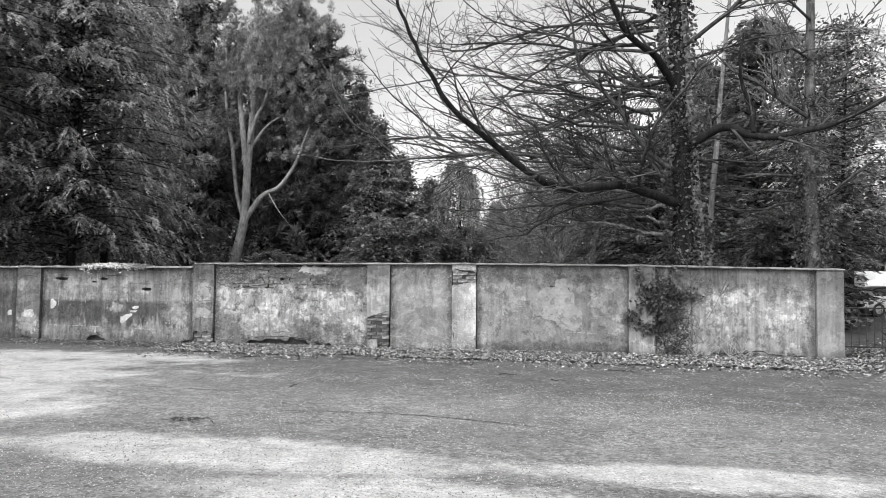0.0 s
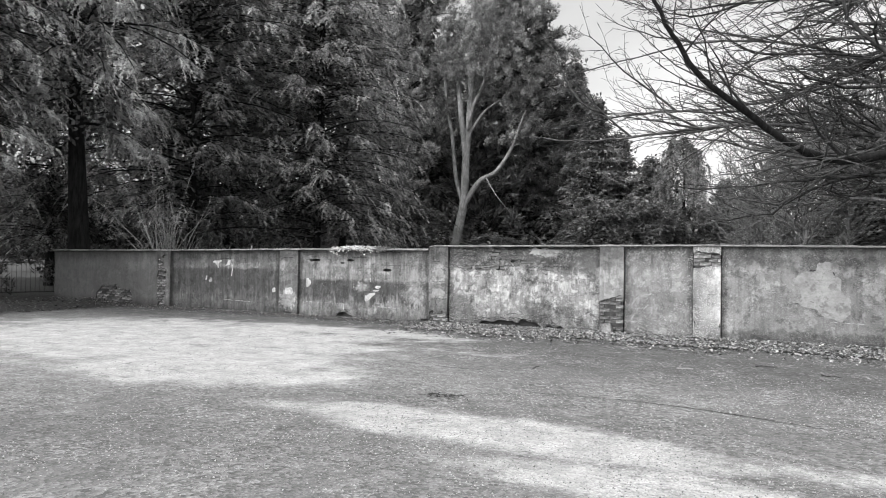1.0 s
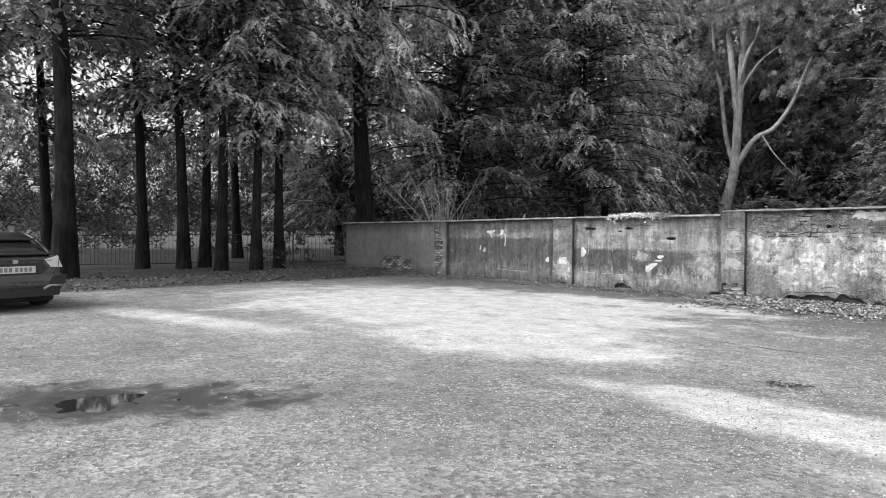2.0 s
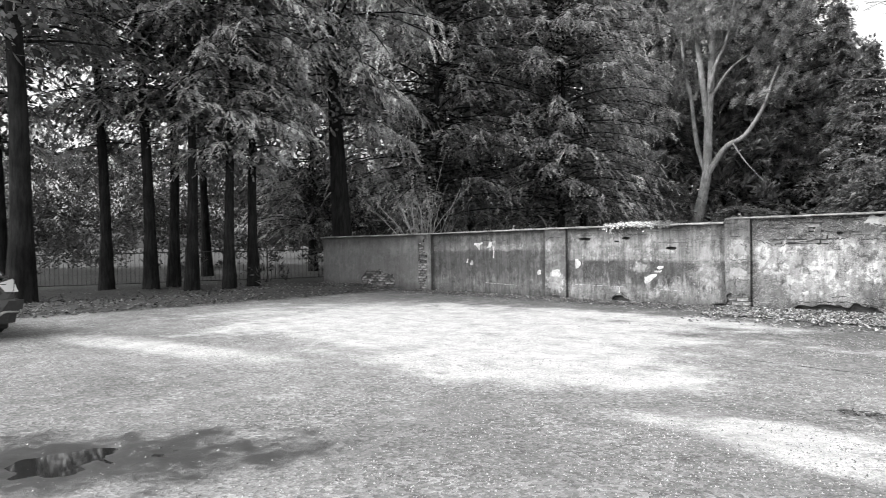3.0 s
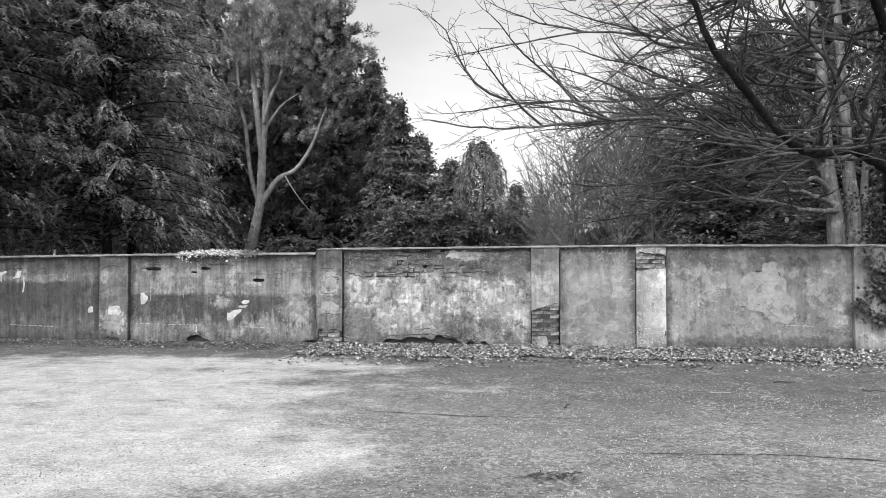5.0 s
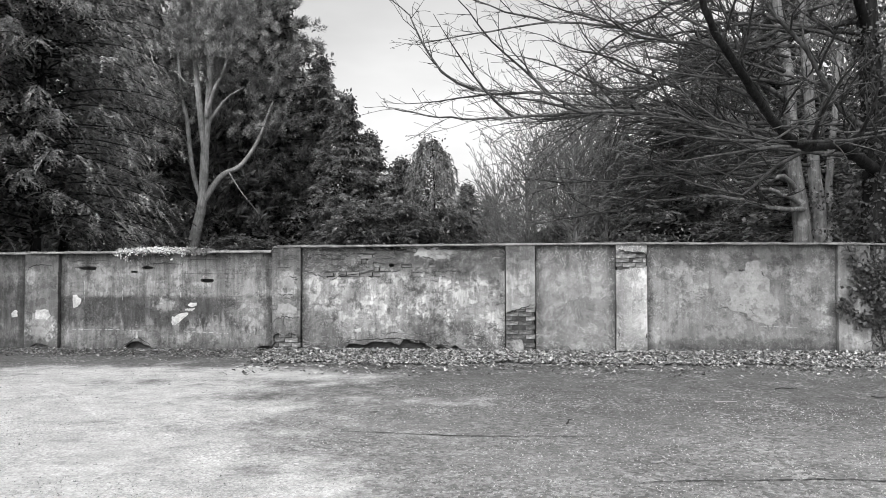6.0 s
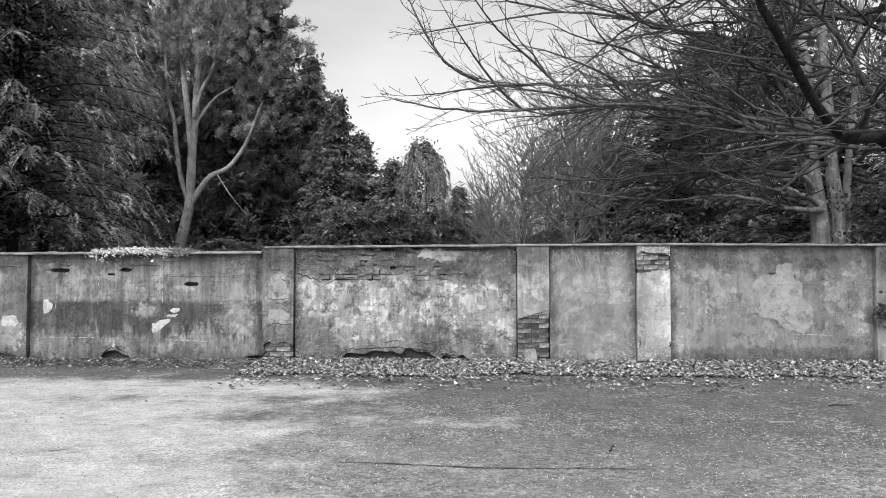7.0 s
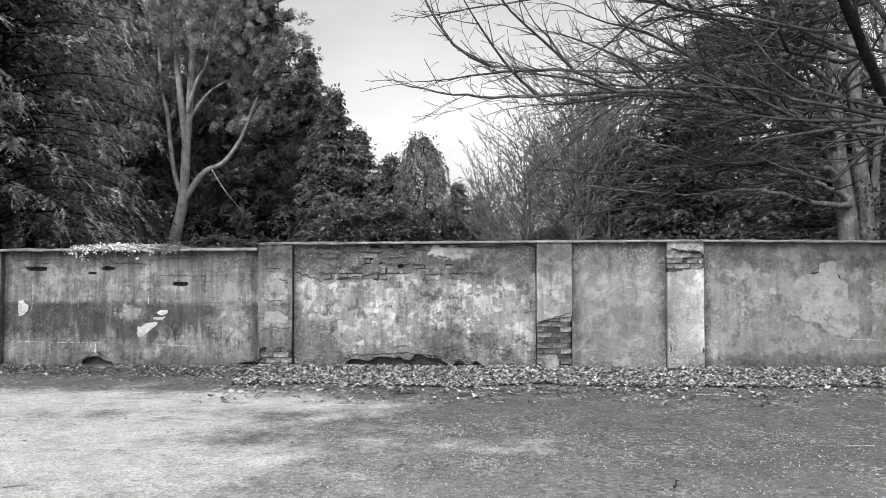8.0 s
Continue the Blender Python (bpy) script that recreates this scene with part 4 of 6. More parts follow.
def drawn_limb(tree, points, r0, r1, seed, steps=6, kids=1.0, material=None, label="", reach=0.42, grow=True):
    rng = random.Random(seed)
    t = Tubes()
    pts = bend(points, steps)
    for i in range(1, len(pts) - 1):
        pts[i] += Vector((rng.gauss(0, 0.012), rng.gauss(0, 0.012), rng.gauss(0, 0.012)))
    n = len(pts)
    t.line(pts, [r0 + (r1 - r0) * (k / (n - 1)) ** 0.8 for k in range(n)], 8)
    ob = part_mesh("limb", t.mesh("limb", material or M["bark_limb"]), tree, label)
    if grow:
        tw = Tubes()
        side_growth(tw, pts, r0, rng, kids, 0.12, reach)
        if tw.v:
            tagged(part_mesh("twig_spray", tw.mesh("twig_spray", M["twig"]), ob), "haze of fine bare twigs", kind="stuff")
    return ob


def wild_limb(tree, p, d, length, r, seed, droop=0.05, kids=1.25, material=None):
    rng = random.Random(seed)
    t = Tubes()
    limb(t, p, d, length, r, 0, rng, droop, kids)
    return part_mesh("limb", t.mesh("limb", material or M["twig"]), tree)


def ivy_on(tree, points, radius, amount, seed):
    """Ivy leaves close on a trunk."""
    rng = np.random.default_rng(seed)
    line = bend(points, 8)
    cs, os_ = [], []
    for _ in range(amount):
        k = int(rng.integers(0, len(line)))
        a = rng.uniform(0, 2 * math.pi)
        o = np.array([math.cos(a), math.sin(a), rng.normal(0, 0.2)])
        cs.append(np.array(line[k]) + o * radius * rng.uniform(0.85, 1.35) + rng.normal(0, 0.05, 3))
        os_.append(o)
    part_mesh("ivy", leaf_mesh("ivy", cs, os_, 4, (0.07, 0.07, 0.09), 0.085, 0.075, 0.9, M["ivy"], rng, 0.7), tree, "dark glossy ivy leaves")


# the ivy-clad tree close behind the wall
oak = tagged(empty("bare_tree"), "bare winter tree with ivy-clad trunk and long low limbs", "tree")
t = Tubes()
stem = [(4.95, 15.6, -0.2), (4.98, 15.55, 1.5), (5.0, 15.5, 3.2), (4.92, 15.5, 5.5), (4.85, 15.55, 7.5), (4.6, 15.6, 9.5), (4.4, 15.7, 12.0)]
t.line(bend(stem, 5), [0.27 - 0.0062 * k for k in range(31)], 10)
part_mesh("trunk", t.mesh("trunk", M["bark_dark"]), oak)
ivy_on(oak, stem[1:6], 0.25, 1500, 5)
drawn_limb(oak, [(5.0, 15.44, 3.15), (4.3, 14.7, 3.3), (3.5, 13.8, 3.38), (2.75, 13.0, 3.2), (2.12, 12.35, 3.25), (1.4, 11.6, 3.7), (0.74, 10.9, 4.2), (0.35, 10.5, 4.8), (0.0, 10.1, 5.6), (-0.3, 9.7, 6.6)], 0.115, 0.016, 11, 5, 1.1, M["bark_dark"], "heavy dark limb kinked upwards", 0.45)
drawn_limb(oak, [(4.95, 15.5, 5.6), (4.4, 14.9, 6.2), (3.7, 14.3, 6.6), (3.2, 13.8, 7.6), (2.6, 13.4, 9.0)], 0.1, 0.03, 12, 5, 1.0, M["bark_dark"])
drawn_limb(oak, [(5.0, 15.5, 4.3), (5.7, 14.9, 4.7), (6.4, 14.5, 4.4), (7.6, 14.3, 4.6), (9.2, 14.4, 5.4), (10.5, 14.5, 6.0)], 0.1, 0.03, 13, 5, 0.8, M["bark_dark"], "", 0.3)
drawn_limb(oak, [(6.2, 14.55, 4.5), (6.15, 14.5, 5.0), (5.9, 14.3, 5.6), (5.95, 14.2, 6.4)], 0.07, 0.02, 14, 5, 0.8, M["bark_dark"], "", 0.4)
rng = random.Random(21)
for k in range(14):
    z = 3.8 + 7.4 * (k + rng.random()) / 14
    a = math.radians(rng.choice((rng.uniform(135, 215), rng.uniform(150, 205), rng.uniform(60, 330))))
    wild_limb(oak, (4.95, 15.5, z), (math.cos(a), math.sin(a) * 0.8, rng.uniform(0.08, 0.45)), rng.uniform(3.8, 6.8), rng.uniform(0.035, 0.065), 100 + k, 0.06)

# the pale many-stemmed tree farther behind the wall
ash = tagged(empty("bare_tree"), "pale many-stemmed bare tree with low sweeping branches behind the wall", "tree")
for k, (pts, r0, r1) in enumerate((
    ([(5.95, 20.25, -0.2), (5.82, 20.2, 1.6), (5.76, 20.19, 2.67), (5.6, 20.26, 4.19), (5.54, 20.3, 6.2), (5.39, 20.38, 7.5), (5.2, 20.44, 9.6), (4.8, 20.5, 13.0)], 0.26, 0.06),
    ([(6.15, 20.35, -0.2), (6.25, 20.36, 2.6), (6.19, 20.41, 3.7), (6.14, 20.44, 5.0), (6.03, 20.5, 7.5), (5.94, 20.54, 9.5), (6.1, 20.6, 13.0)], 0.2, 0.06),
    ([(6.3, 20.5, 0.0), (6.6, 20.62, 2.4), (6.64, 20.62, 3.7), (6.8, 20.55, 5.6), (6.95, 20.5, 7.5), (7.3, 20.5, 11.0)], 0.12, 0.04),
)):
    line = bend(pts, 5)
    t = Tubes()
    t.line(line, [r0 + (r1 - r0) * i / (len(line) - 1) for i in range(len(line))], 10)
    part_mesh("trunk", t.mesh("trunk", M["bark_pale"]), ash, "pale smooth trunk")
ivy_on(ash, [(6.2, 20.3, 0.5), (6.3, 20.3, 3.2)], 0.3, 320, 6)
for k, (pts, r0) in enumerate((
    ([(5.8, 20.1, 2.85), (5.2, 19.6, 2.83), (4.6, 19.4, 2.9), (3.9, 19.5, 3.08), (3.2, 19.8, 3.2), (2.43, 20.1, 3.12), (1.38, 20.4, 3.2), (0.1, 20.7, 3.4)], 0.075),
    ([(5.7, 20.1, 3.0), (5.0, 19.5, 3.2), (4.54, 19.6, 3.33), (3.73, 20.0, 3.28), (3.2, 20.2, 3.05)], 0.065),
    ([(5.65, 20.2, 3.3), (5.2, 19.8, 3.65), (4.72, 19.8, 3.52), (3.8, 20.2, 3.6), (3.04, 20.5, 3.88), (2.1, 20.8, 4.3), (1.1, 21.0, 4.6)], 0.07),
    ([(5.5, 20.2, 4.4), (4.47, 18.7, 4.5), (3.6, 18.2, 4.42), (2.4, 17.8, 4.6), (1.2, 17.3, 4.7), (0.0, 16.8, 4.6), (-1.4, 16.3, 4.4), (-2.6, 16.0, 4.35), (-3.7, 15.8, 4.5)], 0.075),
    ([(5.5, 20.3, 5.6), (4.5, 19.2, 5.7), (3.7, 18.6, 5.75), (2.85, 18.4, 5.7), (1.9, 18.2, 5.5), (0.8, 18.0, 5.3), (-0.6, 17.6, 5.2), (-2.2, 17.2, 5.2)], 0.07),
    ([(5.4, 20.3, 6.4), (4.6, 19.8, 6.3), (4.0, 19.5, 6.2), (2.76, 19.5, 6.8), (1.26, 19.4, 7.2), (-0.37, 19.2, 7.3), (-2.2, 19.0, 7.0), (-3.6, 18.8, 6.7)], 0.07),
    ([(5.6, 20.2, 4.0), (4.9, 19.5, 4.9), (4.0, 18.7, 6.0), (3.3, 18.2, 7.6), (2.8, 18.0, 9.0)], 0.06),
    ([(5.7, 20.2, 3.4), (5.0, 20.4, 5.0), (4.2, 20.6, 6.6), (3.7, 20.8, 8.6)], 0.09),
)):
    drawn_limb(ash, pts, r0, 0.012, 30 + k, 5, 1.0, M["bark_pale"] if k < 3 else M["bark_limb"])
rng = random.Random(22)
for k in range(15):
    z = 3.0 + 8.5 * (k + rng.random()) / 15
    a = math.radians(rng.choice((rng.uniform(130, 240), rng.uniform(150, 225), rng.uniform(0, 360))))
    wild_limb(ash, (5.7, 20.3, z), (math.cos(a), math.sin(a), rng.uniform(0.05, 0.5)), rng.uniform(4.0, 7.2), rng.uniform(0.03, 0.06), 200 + k, 0.05)

for k in range(14):
    wild_limb(ash, (4.6 + 0.25 * rng.random(), 17.2 + 2.2 * rng.random(), 3.5 + 0.4 * k), (-1, rng.uniform(-0.35, 0.3), rng.uniform(-0.08, 0.3)), rng.uniform(5.6, 8.4), 0.045, 260 + k, 0.035, 1.2)

for k, spot in enumerate(((1.2, 17.3, 4.7), (0.0, 16.8, 4.6), (-1.4, 16.3, 4.4), (0.8, 18.0, 5.3), (-0.6, 17.6, 5.2), (-2.2, 17.2, 5.2), (1.26, 19.4, 7.2), (-0.37, 19.2, 7.3), (1.9, 18.2, 5.5), (2.4, 17.8, 4.6), (-0.6, 17.6, 5.2), (0.0, 16.8, 4.6))):
    wild_limb(ash, spot, (-1, rng.uniform(-0.6, 0.6), rng.uniform(0.1, 0.75)), rng.uniform(2.6, 4.2), 0.03, 290 + k, 0.02, 1.2)

# ivy-clad trunk near the wall's end
elm = tagged(empty("bare_tree"), "bare tree with a thick ivy-covered trunk near the wall's end", "tree")
stem = [(8.75, 19.0, -0.2), (8.75, 19.0, 2.0), (8.7, 19.0, 4.5), (8.8, 19.1, 7.5), (8.9, 19.2, 11.0)]
t = Tubes()
t.line(bend(stem, 6), [0.26 - 0.008 * k for k in range(25)], 10)
part_mesh("trunk", t.mesh("trunk", M["bark_limb"]), elm)
ivy_on(elm, stem[0:4], 0.3, 1300, 7)
rng = random.Random(23)
for k in range(13):
    z = 3.0 + 7.5 * (k + rng.random()) / 13
    a = rng.uniform(0, 2 * math.pi)
    wild_limb(elm, (8.78, 19.0, z), (math.cos(a), math.sin(a), rng.uniform(0.1, 0.6)), rng.uniform(2.5, 5.0), rng.uniform(0.03, 0.06), 300 + k, 0.04)

# thin bare trees in the distance and behind the pines
far_tree = tagged(empty("bare_tree"), "distant bare tree with a haze of pale fine twigs", "tree")
t = Tubes()
t.line([(0, 0, -0.3), (0.1, 0, 3), (0.0, 0.1, 5.5), (0.15, 0.1, 7.5)], [0.11, 0.08, 0.05, 0.02], 6)
part_mesh("trunk", t.mesh("trunk", M["twig_far"]), far_tree)
t = Tubes()
rng = random.Random(24)
for k in range(50):
    z = 1.2 + 5.4 * k / 50
    a = rng.uniform(0, 2 * math.pi)
    limb(t, (0.05, 0.1, z), (math.cos(a), math.sin(a), rng.uniform(0.3, 1.6)), rng.uniform(3.0, 5.6), 0.035, 0, rng, 0.0, 0.8, 0.016)
part_mesh("crown", t.mesh("crown", M["twig_far"]), far_tree)
set_at(far_tree, 0.3, 41.0, 0.8, 0, 1.3)
for x, y, s, turn in ((2.4, 37.0, 0.8, 60), (-1.2, 52.0, 0.7, 120), (2.1, 44.2, 0.8, 180), (4.3, 49.9, 0.9, 240), (4.3, 39.5, 0.85, 290), (1.3, 50.0, 0.75, 33), (5.6, 44.0, 1.0, 77), (-1.0, 64.0, 0.7, 150), (9.5, 38.0, 1.0, 20), (12.5, 30.0, 1.0, 80)):
    repeat(far_tree, x, y, s * 1.1, turn, 1.35)

# the pale forked pine
fork = tagged(empty("pine_tree"), "tall pine with a pale forked trunk and long bare side limb", "tree")
for pts, r0, r1, lab in (
    ([(-24.9, 54.3, -0.2), (-24.45, 54.3, 2.4), (-23.95, 54.4, 4.6), (-23.55, 54.45, 6.8), (-23.42, 54.5, 10.4), (-23.2, 54.6, 14.2), (-23.08, 54.65, 18.0), (-23.0, 54.7, 25)], 0.5, 0.2, "pale main trunk"),
    ([(-23.6, 54.4, 6.4), (-22.9, 54.6, 7.6), (-22.1, 54.85, 8.7), (-20.9, 55.3, 9.45), (-19.7, 55.7, 11.4), (-19.1, 55.9, 13.2), (-18.6, 56.05, 14.6)], 0.28, 0.07, "bare pale side limb"),
    ([(-23.4, 54.4, 10.4), (-23.84, 54.15, 14.9), (-24.1, 54.0, 18.2), (-24.2, 54.0, 23)], 0.28, 0.14, ""),
    ([(-23.6, 54.5, 6.5), (-24.4, 54.6, 9.0), (-24.96, 54.75, 13.0), (-25.4, 54.5, 15.5), (-25.6, 54.5, 22)], 0.2, 0.12, ""),
    ([(-23.3, 54.5, 12.4), (-22.6, 54.7, 13.6), (-21.81, 54.97, 14.7), (-20.67, 55.4, 15.6)], 0.16, 0.05, ""),
    ([(-23.2, 54.2, 13.0), (-22.6, 54.1, 15.0), (-21.93, 54.4, 16.7), (-21.4, 54.6, 19.2), (-21.0, 54.6, 22)], 0.16, 0.08, ""),
    ([(-21.6, 54.8, 8.8), (-20.9, 54.3, 7.9), (-20.3, 54.4, 7.0), (-19.2, 54.8, 5.6)], 0.07, 0.02, "dead hanging branch"),
):
    t = Tubes()
    line = bend(pts, 5)
    n = len(line)
    t.line(line, [r0 + (r1 - r0) * i / (n - 1) for i in range(n)], 8)
    part_mesh("trunk" if r0 > 0.25 and r1 > 0.1 else "limb", t.mesh("trunk", M["bark_pine"]), fork, lab)
t = Tubes()
rng = random.Random(31)
for k in range(10):
    a = rng.uniform(-0.6, 0.6)
    limb(t, (-19.5 + rng.uniform(-1, 0.6), 55.7, 11.5 + rng.uniform(-1, 2.5)), (math.cos(a), math.sin(a), rng.uniform(-0.3, 0.5)), rng.uniform(1.5, 3.0), 0.05, 1, rng, 0.0, 0.7, 0.015)
part_mesh("twig_spray", t.mesh("twig_spray", M["twig_far"]), fork)
nrng = np.random.default_rng(33)
cs = [(-23 + nrng.normal(0, 3.2), 54.5 + nrng.normal(0, 2.2), nrng.uniform(17.0, 27)) for _ in range(330)]
cs += [(-24.6 + nrng.normal(0, 2.2), 55.4 + nrng.normal(0, 0.9), nrng.uniform(12.5, 19)) for _ in range(120)]
cs += [(-22.4 + nrng.normal(0, 1.8), 53.3 + nrng.normal(0, 0.5), nrng.uniform(16.6, 22)) for _ in range(90)]
cs += [(-19.5 + nrng.normal(0, 1.3), 55.8 + nrng.normal(0, 1.0), nrng.uniform(11.5, 17)) for _ in range(60)]
part_mesh("crown", plume_mesh("crown", cs, [(0.1, 0, 0.3)] * len(cs), 110, 0.85, 0.26, 0.05, 0.0, M["pine"], nrng), fork)


# ---- far woods, undergrowth ----
def belt(name, label, spots, per, leaf, wide, material, seed, spread=(0.8, 0.8, 0.5)):
    rng = np.random.default_rng(seed)
    cs = []
    for x, y, high, width in spots:
        for _ in range(int(10 * high * width / 6)):
            cs.append((x + rng.normal(0, width * 0.5), y + rng.normal(0, 1.6), rng.uniform(0.1, 1) ** 0.8 * high * rng.uniform(0.75, 1.05)))
    ob = new(name, plume_mesh(name, cs, [(0, 0, 0.2)] * len(cs), per * 2, spread[0] * 2.2, leaf * 0.8, wide * 0.7, 0.3, material, rng))
    return tagged(ob, label, "woodland", kind="stuff")


def ring(a0, a1, step, far, high, width):
    out = []
    a = a0
    r = random.Random(int(a0 * 10 + far))
    while a < a1:
        b = math.radians(a)
        d = far * r.uniform(0.92, 1.1)
        out.append((-d * math.sin(b), d * math.cos(b), high * r.uniform(0.8, 1.15), width))
        a += step
    return out


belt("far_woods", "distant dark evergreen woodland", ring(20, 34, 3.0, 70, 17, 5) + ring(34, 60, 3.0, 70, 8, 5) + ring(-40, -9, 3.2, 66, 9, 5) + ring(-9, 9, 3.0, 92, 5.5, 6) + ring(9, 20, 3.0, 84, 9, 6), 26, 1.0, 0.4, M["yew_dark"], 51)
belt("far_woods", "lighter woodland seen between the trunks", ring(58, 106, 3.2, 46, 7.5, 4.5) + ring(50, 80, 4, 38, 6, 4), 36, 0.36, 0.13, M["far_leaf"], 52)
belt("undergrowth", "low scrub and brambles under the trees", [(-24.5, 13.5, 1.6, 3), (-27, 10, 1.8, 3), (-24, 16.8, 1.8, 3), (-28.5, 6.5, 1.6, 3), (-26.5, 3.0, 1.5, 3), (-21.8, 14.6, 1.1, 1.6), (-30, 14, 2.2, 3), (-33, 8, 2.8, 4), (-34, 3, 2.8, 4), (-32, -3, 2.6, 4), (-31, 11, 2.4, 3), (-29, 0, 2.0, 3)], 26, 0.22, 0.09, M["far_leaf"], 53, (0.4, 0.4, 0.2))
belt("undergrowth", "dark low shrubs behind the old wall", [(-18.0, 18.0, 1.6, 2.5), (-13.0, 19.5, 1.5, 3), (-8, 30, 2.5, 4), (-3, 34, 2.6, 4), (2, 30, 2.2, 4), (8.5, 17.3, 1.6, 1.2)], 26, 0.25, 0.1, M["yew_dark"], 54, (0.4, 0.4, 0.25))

# ---- wall details ----
def face_y(s, z, y):
    return y + 0.008 * wave(s, z, y, 1.1) + 0.004 * wave(s, z, y, 6)


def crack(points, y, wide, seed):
    """A crack in the render, its inner shadow painted as a thin dark ragged strip lying on it."""
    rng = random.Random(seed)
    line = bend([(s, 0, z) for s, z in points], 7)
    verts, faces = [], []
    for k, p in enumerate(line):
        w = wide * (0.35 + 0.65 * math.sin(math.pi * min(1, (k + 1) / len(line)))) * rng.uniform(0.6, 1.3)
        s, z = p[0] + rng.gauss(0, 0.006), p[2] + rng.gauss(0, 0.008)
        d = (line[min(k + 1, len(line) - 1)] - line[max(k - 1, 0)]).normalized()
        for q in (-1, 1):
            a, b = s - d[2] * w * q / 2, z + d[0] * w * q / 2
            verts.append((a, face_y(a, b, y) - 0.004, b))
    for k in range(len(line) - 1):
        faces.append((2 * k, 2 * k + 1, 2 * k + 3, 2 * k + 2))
    part_mesh("crack", mesh_of("crack", verts, faces, M["crack"]), wall, "crack in the render, its inner shadow painted as a dark strip")


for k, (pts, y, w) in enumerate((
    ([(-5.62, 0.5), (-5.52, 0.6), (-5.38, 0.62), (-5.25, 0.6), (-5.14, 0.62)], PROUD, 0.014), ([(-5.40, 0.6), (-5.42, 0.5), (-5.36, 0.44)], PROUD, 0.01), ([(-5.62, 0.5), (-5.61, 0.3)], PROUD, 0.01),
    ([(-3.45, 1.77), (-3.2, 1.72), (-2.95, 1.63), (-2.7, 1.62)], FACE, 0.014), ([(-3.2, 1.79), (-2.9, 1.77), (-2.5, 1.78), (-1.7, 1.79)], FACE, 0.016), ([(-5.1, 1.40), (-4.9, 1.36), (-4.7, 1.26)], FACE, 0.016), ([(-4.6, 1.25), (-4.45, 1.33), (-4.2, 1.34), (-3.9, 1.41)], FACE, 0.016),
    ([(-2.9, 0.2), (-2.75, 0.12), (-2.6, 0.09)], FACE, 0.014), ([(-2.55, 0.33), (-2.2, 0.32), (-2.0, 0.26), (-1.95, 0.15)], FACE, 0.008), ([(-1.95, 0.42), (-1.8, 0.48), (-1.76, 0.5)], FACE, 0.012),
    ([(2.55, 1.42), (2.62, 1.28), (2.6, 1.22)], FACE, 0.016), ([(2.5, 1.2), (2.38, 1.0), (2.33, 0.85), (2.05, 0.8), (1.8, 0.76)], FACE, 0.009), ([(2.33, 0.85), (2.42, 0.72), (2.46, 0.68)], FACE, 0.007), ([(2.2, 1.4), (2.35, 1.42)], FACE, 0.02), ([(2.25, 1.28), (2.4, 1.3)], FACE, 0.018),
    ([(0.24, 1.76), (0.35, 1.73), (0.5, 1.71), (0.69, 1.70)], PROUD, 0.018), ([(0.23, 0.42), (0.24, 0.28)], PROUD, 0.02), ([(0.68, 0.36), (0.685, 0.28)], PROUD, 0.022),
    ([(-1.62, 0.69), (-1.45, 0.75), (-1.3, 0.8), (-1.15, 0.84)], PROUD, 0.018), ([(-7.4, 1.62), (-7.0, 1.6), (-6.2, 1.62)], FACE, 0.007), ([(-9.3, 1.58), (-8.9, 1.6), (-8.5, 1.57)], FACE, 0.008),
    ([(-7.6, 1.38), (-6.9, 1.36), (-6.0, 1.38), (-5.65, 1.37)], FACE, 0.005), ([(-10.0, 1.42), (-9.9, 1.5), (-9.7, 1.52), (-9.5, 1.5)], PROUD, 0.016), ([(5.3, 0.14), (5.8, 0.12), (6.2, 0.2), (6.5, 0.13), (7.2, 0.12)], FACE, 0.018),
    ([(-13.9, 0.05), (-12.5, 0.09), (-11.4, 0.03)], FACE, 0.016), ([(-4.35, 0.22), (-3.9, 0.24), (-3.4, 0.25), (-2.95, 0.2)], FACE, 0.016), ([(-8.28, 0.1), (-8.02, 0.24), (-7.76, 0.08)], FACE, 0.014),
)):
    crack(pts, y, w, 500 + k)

M["white_paint"] = plain_noise("flaked_white_paint", 0.28, 0.66, 9, 0.85, 0, 0.5, 5, 0.004)
_b = Nodes("pale_undercoat", 0.9)
_t = _b.math("MULTIPLY", _b.span(_b.noise(2.2, 9, 0.74), 0.35, 0.65, 0.22, 0.36), _b.span(_b.noise(16, 8, 0.75), 0.3, 0.7, 0.82, 1.15))
_t = _b.math("MULTIPLY", _t, _b.mix(_b.span(_b.noise(5.0, 9, 0.76, _b.mapped((2.0, 0, 4.0))), 0.54, 0.57), 1.0, 0.68))
_b.grey(_t).bump(_b.noise(30, 6, 0.7), 0.5, 0.006)
M["undercoat"] = _b.mat


